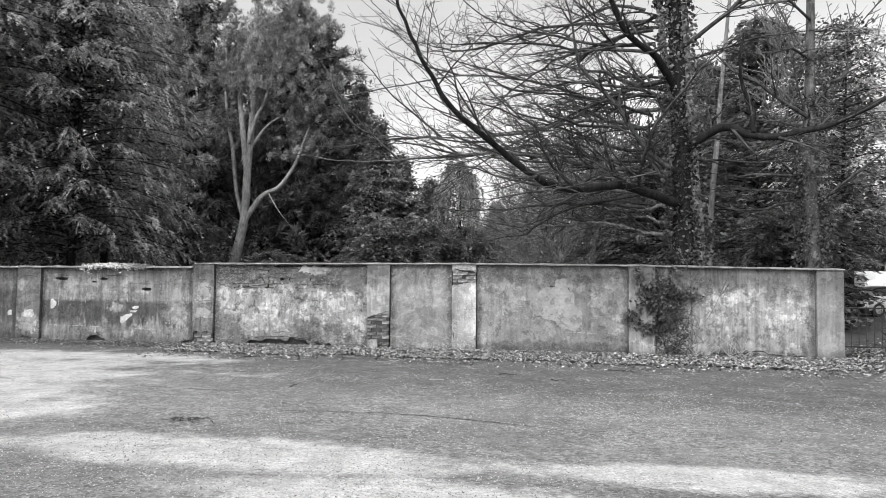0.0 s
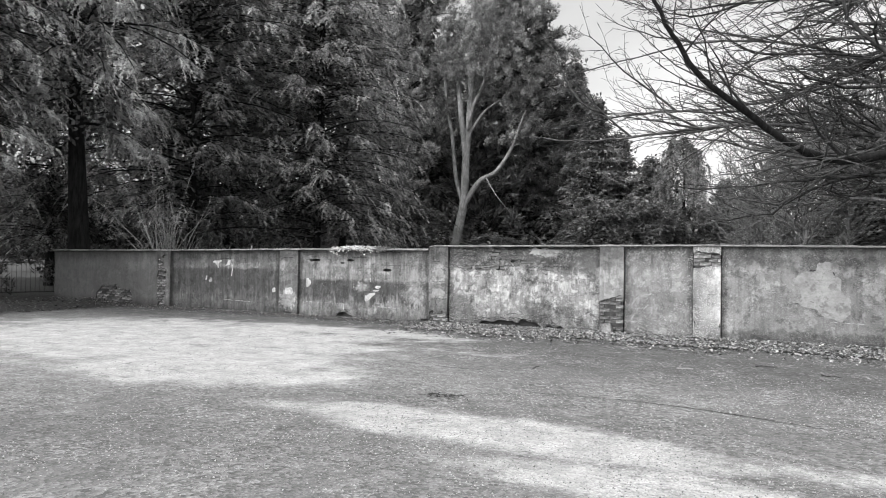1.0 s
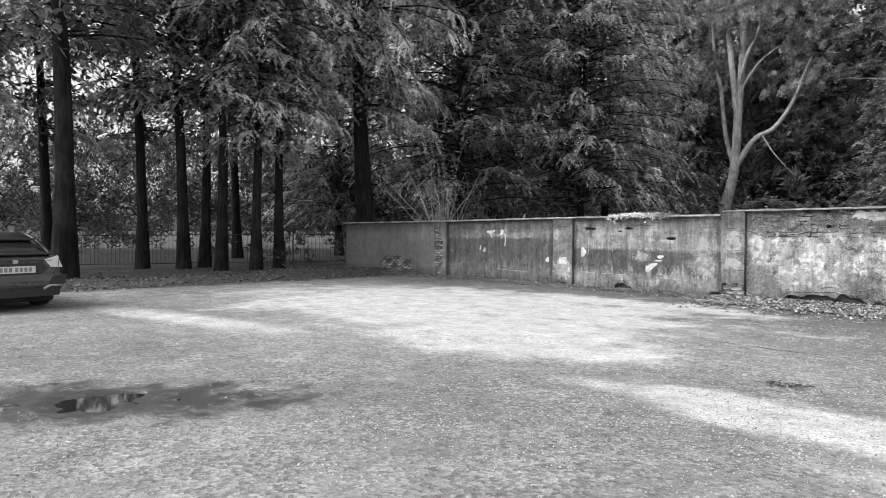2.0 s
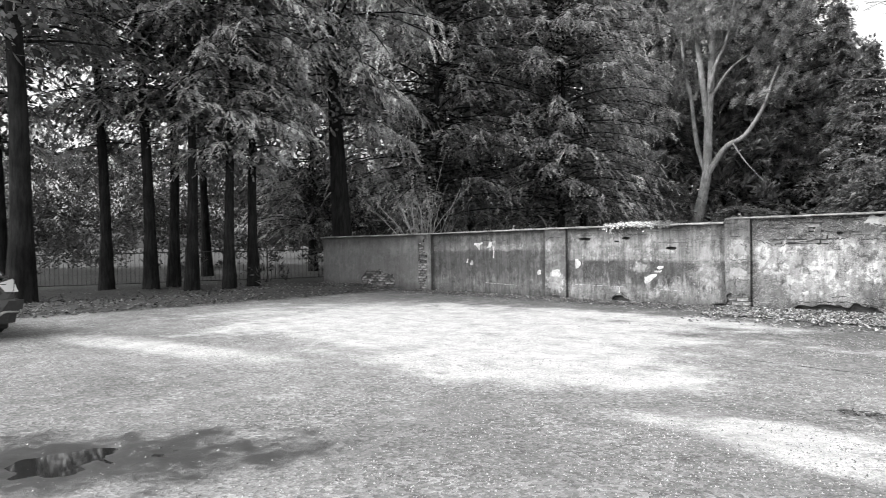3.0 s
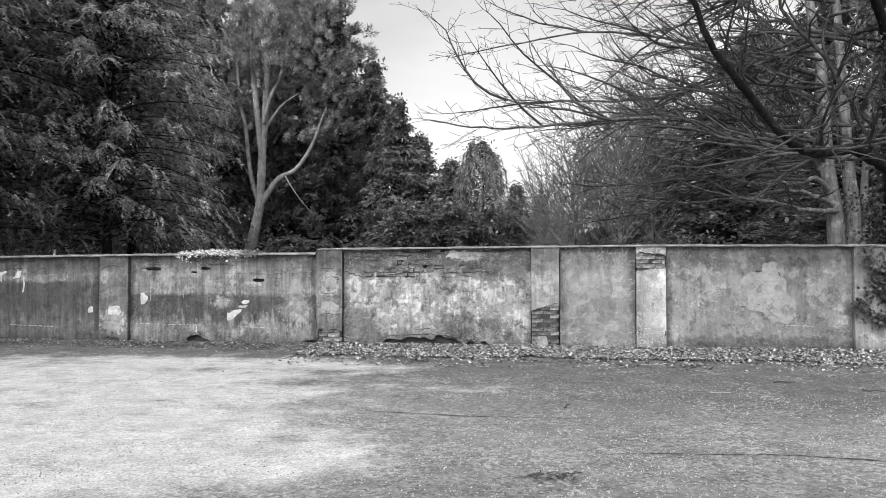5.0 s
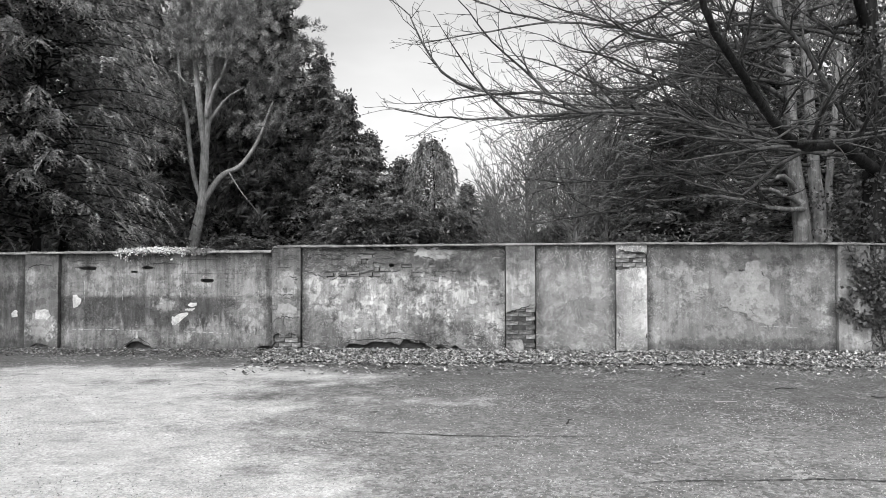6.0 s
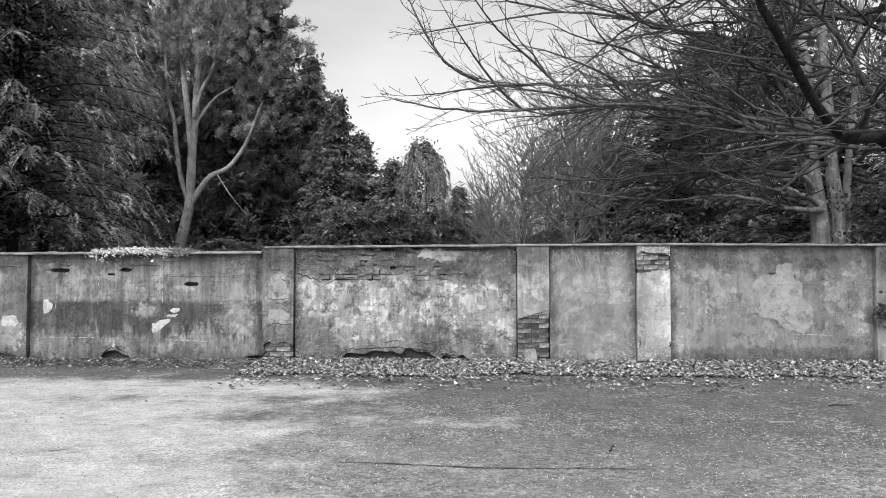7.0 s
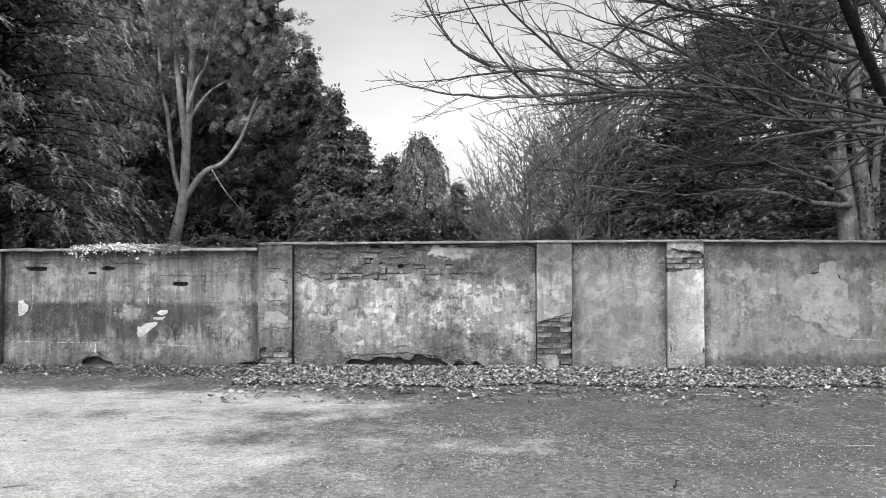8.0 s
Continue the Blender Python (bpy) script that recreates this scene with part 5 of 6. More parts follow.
def flake(name, outline, y, material, rag, seed, label):
    """A thin ragged-edged skin of old paint or undercoat on the render."""
    rng = random.Random(seed)
    ring = []
    for (s0, z0), (s1, z1) in zip(outline, outline[1:] + outline[:1]):
        n = max(2, int(math.hypot(s1 - s0, z1 - z0) / (0.35 * rag + 0.006)))
        for k in range(n):
            u = k / n
            s, z = s0 + (s1 - s0) * u, z0 + (z1 - z0) * u
            ring.append((s + rag * (wave(s, z, seed, 9) + 0.6 * wave(s, z, seed, 31)) + rng.gauss(0, rag * 0.12), z + rag * (wave(s, z, seed + 5, 9) + 0.6 * wave(s, z, seed + 5, 31)) + rng.gauss(0, rag * 0.12)))
    bm = bmesh.new()
    outer = [bm.verts.new((s, face_y(s, z, y) - 0.0045, z)) for s, z in ring]
    inner = [bm.verts.new((s, face_y(s, z, y) + 0.004, z)) for s, z in ring]
    face = bm.faces.new(outer)
    for k in range(len(ring)):
        bm.faces.new((outer[k], outer[(k + 1) % len(ring)], inner[(k + 1) % len(ring)], inner[k]))
    bmesh.ops.triangulate(bm, faces=[face])
    part(name, bm, material, wall, label)


for k, (outline, y) in enumerate((
    ([(-9.2, 0.99), (-9.12, 1.0), (-9.1, 0.95), (-9.05, 0.92), (-9.06, 0.84), (-9.1, 0.79), (-9.2, 0.77)], FACE),
    ([(-7.08, 0.86), (-6.98, 0.86), (-6.97, 0.82), (-7.06, 0.79), (-7.12, 0.81)], FACE),
    ([(-7.2, 0.75), (-7.0, 0.76), (-7.04, 0.72), (-7.18, 0.715)], FACE),
    ([(-7.42, 0.62), (-7.36, 0.6), (-7.3, 0.67), (-7.12, 0.68), (-7.13, 0.64), (-7.24, 0.6), (-7.3, 0.5), (-7.4, 0.47)], FACE),
    ([(-8.06, 0.24), (-8.02, 0.24), (-8.025, 0.34), (-8.04, 0.38)], FACE),
    ([(-9.82, 0.72), (-9.6, 0.74), (-9.56, 0.62), (-9.62, 0.56), (-9.84, 0.58)], PROUD),
    ([(-12.42, 1.39), (-12.1, 1.41), (-12.1, 1.38), (-12.2, 1.35), (-12.21, 1.2), (-12.25, 1.21), (-12.26, 1.34), (-12.42, 1.36)], FACE),
    ([(-11.95, 1.26), (-11.86, 1.42), (-11.78, 1.42), (-11.8, 1.3)], FACE), ([(-11.74, 1.0), (-11.715, 1.0), (-11.71, 1.3), (-11.735, 1.3)], FACE), ([(-12.7, 0.86), (-12.64, 0.86), (-12.62, 0.98), (-12.66, 0.98)], FACE),
    ([(-10.3, 0.6), (-10.22, 0.61), (-10.2, 0.7), (-10.26, 0.72), (-10.31, 0.67)], FACE),
    ([(4.75, 0.28), (4.88, 0.3), (4.9, 0.5), (4.82, 0.58), (4.76, 0.45)], FACE),
    ([(-4.2, 0.42), (-4.1, 0.44), (-4.08, 0.38), (-4.16, 0.36)], FACE), ([(-2.62, 1.24), (-2.56, 1.25), (-2.55, 1.2), (-2.62, 1.2)], FACE), ([(-2.48, 1.22), (-2.42, 1.23), (-2.42, 1.18), (-2.48, 1.19)], FACE),
)):
    flake("paint_flake", outline, y, M["white_paint"], 0.022 if k != 4 else 0.007, 900 + k, "remnant of white paint")
dash_rng = random.Random(88)
for a, b, wide in (((-9.3, 0.39), (-7.9, 0.375), 0.011), ((-7.2, 0.365), (-6.4, 0.32), 0.009), ((-8.99, 0.86), (-8.985, 1.2), 0.009), ((-7.25, 0.95), (-7.25, 1.52), 0.008), ((-12.0, 0.345), (-11.0, 0.31), 0.014), ((2.55, 0.48), (3.1, 0.46), 0.012), ((-8.3, 0.9), (-8.3, 1.35), 0.005), ((-6.2, 0.28), (-6.2, 0.5), 0.006)):
    long = math.hypot(b[0] - a[0], b[1] - a[1])
    way, run = ((b[0] - a[0]) / long, (b[1] - a[1]) / long), 0.0
    while run < long:
        step = dash_rng.uniform(0.02, 0.09)
        w = wide * dash_rng.uniform(0.35, 1.0)
        c0, c1 = (a[0] + way[0] * run, a[1] + way[1] * run), (a[0] + way[0] * (run + step), a[1] + way[1] * (run + step))
        flake("paint_flake", [c0, (c0[0] - way[1] * w, c0[1] + way[0] * w), (c1[0] - way[1] * w, c1[1] + way[0] * w), c1], FACE, M["white_paint"], 0.005, 1000 + int(run * 100), "remnant of white paint")
        run += step + dash_rng.uniform(0.01, 0.06)
for k, (outline, y) in enumerate((
    ([(1.92, 1.2), (2.05, 1.36), (2.3, 1.4), (2.36, 1.55), (2.55, 1.56), (2.6, 1.3), (2.7, 1.25), (2.72, 1.0), (2.85, 0.9), (2.84, 0.62), (2.7, 0.5), (2.45, 0.58), (2.28, 0.72), (2.05, 0.76), (1.98, 0.86), (2.12, 0.92), (2.08, 1.08)], FACE),
    ([(-9.9, 0.3), (-9.6, 0.28), (-9.52, 0.5), (-9.58, 0.56), (-9.82, 0.57), (-9.92, 0.46)], PROUD),
    ([(-5.54, 0.66), (-5.3, 0.7), (-5.2, 0.66), (-5.18, 0.78), (-5.36, 0.86), (-5.52, 0.82)], PROUD),
    ([(-5.5, 1.12), (-5.25, 1.1), (-5.24, 1.38), (-5.36, 1.42), (-5.48, 1.34)], PROUD),
    ([(-3.2, 1.68), (-2.9, 1.62), (-2.66, 1.6), (-2.62, 1.7), (-2.8, 1.78), (-3.1, 1.79)], FACE),
)):
    flake("undercoat_patch", outline, y, M["undercoat"], 0.035, 950 + k, "pale older coat laid bare")

# broken render edges along the brick courses, their shadow lines painted as dark strips: at the head of the mottled
# panel and elsewhere
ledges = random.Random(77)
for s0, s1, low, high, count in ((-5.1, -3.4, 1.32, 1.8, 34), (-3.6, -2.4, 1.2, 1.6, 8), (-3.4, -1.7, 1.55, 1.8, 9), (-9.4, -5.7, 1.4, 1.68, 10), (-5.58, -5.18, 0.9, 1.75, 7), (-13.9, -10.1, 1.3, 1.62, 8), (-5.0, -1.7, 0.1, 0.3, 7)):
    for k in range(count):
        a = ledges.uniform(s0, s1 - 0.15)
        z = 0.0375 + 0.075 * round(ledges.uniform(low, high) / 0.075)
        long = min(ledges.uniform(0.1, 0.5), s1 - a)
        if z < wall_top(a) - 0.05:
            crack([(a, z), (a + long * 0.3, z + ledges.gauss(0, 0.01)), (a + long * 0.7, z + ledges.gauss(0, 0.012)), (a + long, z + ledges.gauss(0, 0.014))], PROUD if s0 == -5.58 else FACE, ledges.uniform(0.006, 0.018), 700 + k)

# stub on the coping
knob = bmesh.new()
cylinder((0, 0, 0), (0, 0, 0.05), 0.035, 0.025, 8, knob)
cylinder((0.005, 0, 0.05), (0.01, 0, 0.12), 0.018, 0.026, 8, knob)
stub = new("coping_stub", bpy.data.meshes.new("coping_stub"))
knob.to_mesh(stub.data)
knob.free()
stub.data.materials.append(M["coping"])
stub.matrix_world = pose(-11.1, 14.5, wall_top(-11.1) + 0.005)
tagged(stub, "small broken mortar stub on the wall coping", "stone")

block = bmesh.new()
bmesh.ops.create_icosphere(block, subdivisions=3, radius=1.0)
for v in block.verts:
    q = v.co.copy()
    v.co = Vector([math.copysign(abs(c) ** 0.55, c) for c in q])
    v.co = Vector((v.co.x * 0.11, v.co.y * 0.09, v.co.z * 0.12)) * (1 + 0.12 * wave(q.x, q.y, q.z, 1.7) + 0.05 * wave(q.x, q.y, q.z, 6))
chunk = new("broken_block", bpy.data.meshes.new("broken_block"))
block.to_mesh(chunk.data)
block.free()
chunk.data.materials.append(M["coping"])
chunk.matrix_world = pose(-1.45, 14.27, ground_height(-1.45, 14.27) + 0.1, 4, -6, 12)
tagged(chunk, "broken lump of masonry resting against the wall foot", "stone")

M["pale_leaf"] = foliage_material("pale_variegated_leaf", 0.4, 0.85)


def dead_leaf_material(name, low, high):
    m = Nodes(name, 0.85)
    t = m.math("POWER", m.island(), 1.6)
    m.grey(m.math("MULTIPLY", m.span(t, 0, 1, low, high, False), m.span(m.noise(60, 3), 0.3, 0.7, 0.8, 1.2)))
    return m.mat


M["dead_leaf"] = dead_leaf_material("dead_leaf", 0.05, 0.6)
M["dead_leaf_dark"] = dead_leaf_material("damp_dead_leaf", 0.03, 0.26)
M["stem_pale"] = bark_material("pale_dead_stem", 0.25, 0.5)

# pale trailing plant on the coping
nrng = np.random.default_rng(61)
trail = tagged(empty("trailing_plant"), "pale-leaved trailing plant draped over the wall coping", "plant")
cs, os_ = [], []
for _ in range(230):
    u = nrng.random()
    s = -8.4 + 1.65 * u
    fall = max(0.0, nrng.normal(0.0, 0.06)) if nrng.random() < 0.5 else 0.0
    high = 0.05 * math.sin(math.pi * u)
    cs.append((s, 14.33 - (0.02 if fall else -nrng.uniform(0, 0.25)), wall_top(s) + 0.02 + (high * nrng.random() if not fall else -fall)))
    os_.append((nrng.normal(0, 0.5), -0.6, 0.2))
part_mesh("foliage", leaf_mesh("foliage", cs, os_, 6, (0.03, 0.025, 0.014), 0.042, 0.026, 0.3, M["pale_leaf"], nrng), trail)
t = Tubes()
for k in range(7):
    s = -8.35 + 0.25 * k
    t.line(bend([(s, 14.45, wall_top(s) + 0.02), (s + 0.15, 14.38, wall_top(s) + 0.05), (s + 0.3, 14.35, wall_top(s) + 0.02), (s + 0.36, 14.325, wall_top(s) - 0.05)], 3), [0.006] * 10, 3)
part_mesh("stem", t.mesh("stem", M["twig"]), trail)

# ivy and dead growth on the wall
ivy = tagged(empty("wall_ivy"), "straggling ivy with a dark dead thicket clinging to the wall", "plant")
rng = random.Random(62)
t = Tubes()
cs, os_ = [], []
lines = [[(3.85, 0.95), (3.8, 0.78), (3.95, 0.68), (4.15, 0.6), (4.45, 0.58)], [(3.9, 1.8), (4.02, 1.5), (4.05, 1.3), (4.12, 1.05), (4.25, 0.9), (4.4, 0.7)], [(4.5, 0.1), (4.42, 0.5), (4.4, 0.9), (4.5, 1.25), (4.75, 1.3), (5.05, 1.27)], [(4.6, 0.1), (4.7, 0.5), (4.62, 0.9), (4.75, 1.15), (4.55, 1.5), (4.6, 1.8)], [(4.3, 1.82), (4.35, 1.55), (4.15, 1.35), (4.2, 1.2)]]
for pts in lines:
    line = bend([(s, (PROUD if s < 4.28 else FACE) - 0.03 - 0.03 * rng.random(), z) for s, z in pts], 8)
    t.line(line, [0.012] * len(line), 4)
    for p in line:
        if rng.random() < 0.8:
            for _ in range(2):
                cs.append((p[0] + rng.gauss(0, 0.06), p[1] - 0.02, p[2] + rng.gauss(0, 0.06)))
                os_.append((rng.gauss(0, 0.4), -0.8, -0.2))
part_mesh("stem", t.mesh("stem", M["twig"]), ivy)
for s, z, n in ((4.1, 1.25, 30), (4.25, 1.05, 22), (4.55, 1.28, 22), (4.95, 1.28, 16), (3.85, 0.95, 8), (4.2, 0.62, 16)):
    for _ in range(n):
        cs.append((s + rng.gauss(0, 0.1), 14.30 + rng.gauss(0, 0.03), z + rng.gauss(0, 0.08)))
        os_.append((rng.gauss(0, 0.4), -0.8, -0.2))
part_mesh("foliage", leaf_mesh("foliage", cs, os_, 3, (0.04, 0.03, 0.04), 0.07, 0.065, 0.5, M["ivy"], np.random.default_rng(63), 0.5), ivy)
t = Tubes()
for k in range(420):
    u = rng.random()
    s = 4.62 + rng.gauss(0, 0.17) + 0.1 * math.sin(5 * u)
    z = 0.08 + 1.45 * u
    d = Vector((rng.gauss(0, 1), rng.gauss(-0.15, 0.25), rng.gauss(0.35, 0.8))).normalized() * rng.uniform(0.1, 0.3)
    a = Vector((s, 14.37 + rng.gauss(0, 0.035), z))
    t.line([a, a + d * 0.5 + Vector((0, 0, rng.gauss(0, 0.02))), a + d], [0.006, 0.005, 0.003], 3)
part_mesh("dead_thicket", t.mesh("dead_thicket", M["twig"]), ivy, "dark tangle of dead stems")
t = Tubes()
for k in range(46):
    s = rng.choice((4.9, 5.1, 5.7, 5.9, 6.0)) + rng.gauss(0, 0.13)
    a = Vector((s, 14.38, 0.05))
    d = Vector((rng.gauss(0.1, 0.25), -0.08, rng.uniform(0.2, 0.55)))
    t.line([a, a + d * 0.5, a + d + Vector((rng.gauss(0, 0.06), -0.03, -0.02))], [0.005, 0.004, 0.003], 3)
part_mesh("weed", t.mesh("weed", M["stem_pale"]), ivy, "pale dry weed stalks")


# ---- leaf litter, gravel, sticks ----
def litter(name, label, count, place, size, material, seed, lift=0.008):
    rng = np.random.default_rng(seed)
    v, f = [], []
    for k in range(count):
        x, y, up = place(rng)
        z = ground_height(x, y) + up + lift
        a, b = rng.uniform(0, 2 * math.pi), rng.uniform(0.5, 1.35) * size
        w = b * rng.uniform(0.4, 0.75)
        d = np.array([math.cos(a), math.sin(a), rng.normal(0, 0.2)])
        s = np.array([-math.sin(a), math.cos(a), rng.normal(0, 0.2)])
        p = np.array([x, y, z])
        curl = np.array([0, 0, rng.uniform(-0.1, 0.35) * b])
        n = len(v)
        v += [(p - d * b * 0.5 + curl).tolist(), (p + s * w * 0.5).tolist(), (p + d * b * 0.5 + curl).tolist(), (p - s * w * 0.5).tolist()]
        f += [(n, n + 1, n + 3), (n + 1, n + 2, n + 3)]
    return tagged(new(name, mesh_of(name, v, f, material)), label, "leaves", kind="stuff")


def by_wall(rng):
    x = rng.uniform(-5.6, 9.5)
    wide = 1.25 + 0.3 * wave(x, 0, 9, 0.7) + 0.15 * wave(x, 3, 9, 2.6)
    q = rng.random() * 0.97 if rng.random() < 0.93 else 0.9 + abs(rng.normal(0, 0.5))
    return x, 14.36 - min(2.4, q * wide), 0.03 * max(0.0, 1 - q) * rng.random() + 0.01 * rng.random()


def by_wall_left(rng):
    x = -5.2 - 13.8 * rng.random() ** 1.7
    return x, 14.36 - abs(rng.normal(0, 0.34)), 0.03 * rng.random()


def by_end(rng):
    return rng.uniform(7.6, 12.5), 14.4 + rng.normal(0, 1.5), 0.06 * rng.random()


def strewn(rng):
    return rng.uniform(-7, 8), 14.2 - abs(rng.normal(0, 2.6)), 0.0


def wood_floor(rng):
    y = rng.uniform(1, 14)
    return -15.5 - 0.3 * max(0.0, 4.0 - y) - abs(rng.normal(0, 2.4)), y, 0.02 * rng.random()


litter("leaf_litter", "drift of dry dead leaves along the foot of the wall", 34000, by_wall, 0.07, M["dead_leaf"], 71, 0.022)
litter("leaf_litter", "damp dark leaves under the drift by the wall", 9000, by_wall, 0.07, M["dead_leaf_dark"], 72, 0.003)
litter("leaf_litter", "thin line of dead leaves along the wall foot", 9500, by_wall_left, 0.05, M["dead_leaf_dark"], 73)
litter("leaf_litter", "pale dry leaves among the damp ones along the wall foot", 6500, by_wall_left, 0.05, M["dead_leaf"], 77)
litter("leaf_litter", "dead leaves banked beyond the end of the wall", 4500, by_end, 0.085, M["dead_leaf_dark"], 74)
litter("leaf_litter", "paler dry leaves over the bank beyond the wall", 3000, by_end, 0.08, M["dead_leaf"], 78)
litter("leaf_litter", "single dead leaves strewn on the tarmac", 650, strewn, 0.04, M["dead_leaf"], 75, 0.006)
litter("leaf_litter", "dead leaves on the woodland edge", 4200, wood_floor, 0.085, M["dead_leaf_dark"], 76)


def stoniness(x, y):
    """How thickly loose chips lie: thick on the worn middle, thin on the pale crust and on the mossy strip by the wall."""
    k = 0.42 + 0.9 * wave(x, y, 12, 0.55) + 0.5 * wave(x, y, 15, 1.7)
    if math.hypot((x + 8.6) / 4.7, (y - 9.2) / 2.9) < 1.0 + 0.3 * wave(x, y, 2, 0.8):
        k -= 0.5
    if y + 0.22 * x > 10.6 + 1.2 * wave(x, y, 4, 0.6):
        k -= 0.45
    px, py = x + 4.95, y - 1.95
    if math.hypot((px * 0.58 + py * 0.81) / 1.9, (-px * 0.81 + py * 0.58) / 0.8) < 1.0:
        return 0.04
    return max(0.05, k)


def gravel(count, seed):
    rng = np.random.default_rng(seed)
    v, f = [], []
    while len(f) < 3 * count:
        x, y = rng.uniform(-9.5, 6.5), 0.6 + 12.4 * rng.random()
        if rng.random() > stoniness(x, y):
            continue
        r = 0.0036 + 0.0062 * rng.random() ** 2
        z = ground_height(x, y) - 0.002
        n = len(v)
        a = rng.uniform(0, 3)
        for k in range(3):
            q = r * rng.uniform(0.8, 1.5)
            v.append((x + q * math.cos(a + k * 2.09), y + q * math.sin(a + k * 2.09), z))
        v.append((x + rng.normal(0, 0.3) * r, y + rng.normal(0, 0.3) * r, z + 0.002 + r * rng.uniform(0.6, 1.3)))
        f += [(n, n + 1, n + 3), (n + 1, n + 2, n + 3), (n + 2, n, n + 3)]
    m = Nodes("loose_stone_chips", 0.9)
    m.grey(m.span(m.math("POWER", m.island(), 1.3), 0, 1, 0.1, 0.5, False))
    return tagged(new("gravel", mesh_of("gravel", v, f, m.mat)), "loose stone chips on worn tarmac", "gravel", kind="stuff")


gravel(80000, 81)


def stick(x, y, turn, long, thick, seed, material):
    rng = random.Random(seed)
    t = Tubes()
    pts = [(long * (u - 0.5), rng.gauss(0, 0.02) * long, thick * 0.9 + abs(rng.gauss(0, 0.01))) for u in (0, 0.3, 0.6, 1)]
    t.line(bend(pts, 3), [thick * (1 - 0.05 * k) for k in range(10)], 5)
    ob = new("stick", t.mesh("stick", material))
    ob.matrix_world = pose(x, y, ground_height(x, y), 0, 0, turn)
    tagged(ob, "small fallen stick lying on the tarmac", "stick", "fallen sticks")


for k, (x, y, turn, long) in enumerate(((-3.35, 12.55, 10, 0.3), (0.6, 10.3, -5, 0.22), (-1.2, 9.2, 60, 0.12), (-5.6, 9.0, 20, 0.14), (1.6, 11.2, 15, 0.3), (-0.7, 7.9, 30, 0.12), (2.4, 10.6, -20, 0.25), (-3.1, 9.6, 70, 0.14), (3.4, 12.1, 5, 0.4), (0.2, 12.6, -12, 0.35))):
    stick(x, y, turn, long, 0.009, 90 + k, M["stem_pale"] if k % 2 else M["twig"])

# seams in the tarmac
def seam(points, wide, seed):
    rng = random.Random(seed)
    line = bend([(x, y, 0) for x, y in points], 26)
    verts, faces = [], []
    for k, p in enumerate(line):
        d = (line[min(k + 1, len(line) - 1)] - line[max(k - 1, 0)]).normalized()
        w = wide * rng.uniform(0.15, 1.0) * (0.4 + 0.6 * math.sin(math.pi * (k + 0.5) / len(line)))
        x, y = p.x + 0.05 * wave(p.x, p.y, seed, 1.4) + rng.gauss(0, 0.006), p.y + 0.05 * wave(p.x, p.y, seed + 3, 1.4) + rng.gauss(0, 0.006)
        for q in (-0.5, 0.5):
            a, b = x - d.y * w * q, y + d.x * w * q
            verts.append((a, b, ground_height(a, b) + 0.006))
    faces = [(2 * k, 2 * k + 1, 2 * k + 3, 2 * k + 2) for k in range(len(line) - 1)]
    part_mesh("seam", mesh_of("seam", verts, faces, M["mortar"]), GROUND, "dark open seam in the tarmac")


seam([(-0.95, 7.42), (0.2, 7.55), (1.26, 7.44), (2.1, 7.2), (2.8, 6.9)], 0.04, 5)
seam([(-3.3, 8.77), (-2.2, 8.68), (-0.96, 8.69)], 0.035, 9)

# scatter of dark scraps
scrap = tagged(empty("twig_scraps", pose(-1.39, 6.7, ground_height(-1.39, 6.7))), "small scatter of dark twigs and leaf scraps on tarmac", "debris")
rng = random.Random(64)
t = Tubes()
for k in range(26):
    a = Vector((rng.gauss(0, 0.12), rng.gauss(0, 0.06), 0.008 + abs(rng.gauss(0, 0.006))))
    turn, long = rng.uniform(0, math.pi), rng.uniform(0.03, 0.11)
    d = Vector((math.cos(turn), math.sin(turn) * 0.7, rng.gauss(0, 0.08))) * long
    t.line([a, a + d * 0.5 + Vector((0, 0, 0.006)), a + d], [0.006, 0.005, 0.003], 4)
tagged(part_mesh("twigs", t.mesh("twigs", M["bark_limb"]), scrap), "dark broken twigs", kind="stuff")
nrng = np.random.default_rng(65)
cs = [(nrng.normal(0, 0.13), nrng.normal(0, 0.06), 0.012) for _ in range(24)]
part_mesh("leaves", leaf_mesh("leaves", cs, [(0.3, 0.2, 0.1)] * 24, 1, (0.03, 0.02, 0.004), 0.045, 0.025, 0.0, M["dead_leaf_dark"], nrng), scrap)

# puddle in the hollow
bm = bmesh.new()
rim = []
for k in range(40):
    a = 2 * math.pi * k / 40
    u, w = 1.25 * math.cos(a), 0.5 * math.sin(a)
    rim.append(bm.verts.new((-4.95 + 0.58 * u - 0.81 * w, 1.95 + 0.81 * u + 0.58 * w, -0.026)))
bm.faces.new(rim)
tagged(part("puddle", bm, M["water"]), "shallow dark puddle in worn tarmac", "puddle", kind="structure")


# ---- shrubs behind the wall ----
def bare_shrub(x, y, stems, high, spread, seed, label, material, r=0.014):
    rng = random.Random(seed)
    ob = tagged(empty("bare_shrub", pose(x, y, ground_height(x, y))), label, "shrub")
    for k in range(stems):
        t = Tubes()
        a = rng.uniform(0, 2 * math.pi)
        lean = rng.uniform(0.1, 1.0) * spread
        d = (math.cos(a) * lean, math.sin(a) * lean, 1.0)
        limb(t, (rng.gauss(0, 0.3) * spread, rng.gauss(0, 0.2) * spread, -0.05), d, high * rng.uniform(0.6, 1.1), r * rng.uniform(0.6, 1.3), 2, rng, 0.02, 0.35, 0.006, 0.3)
        part_mesh("stem", t.mesh("stem", material), ob)
    return ob


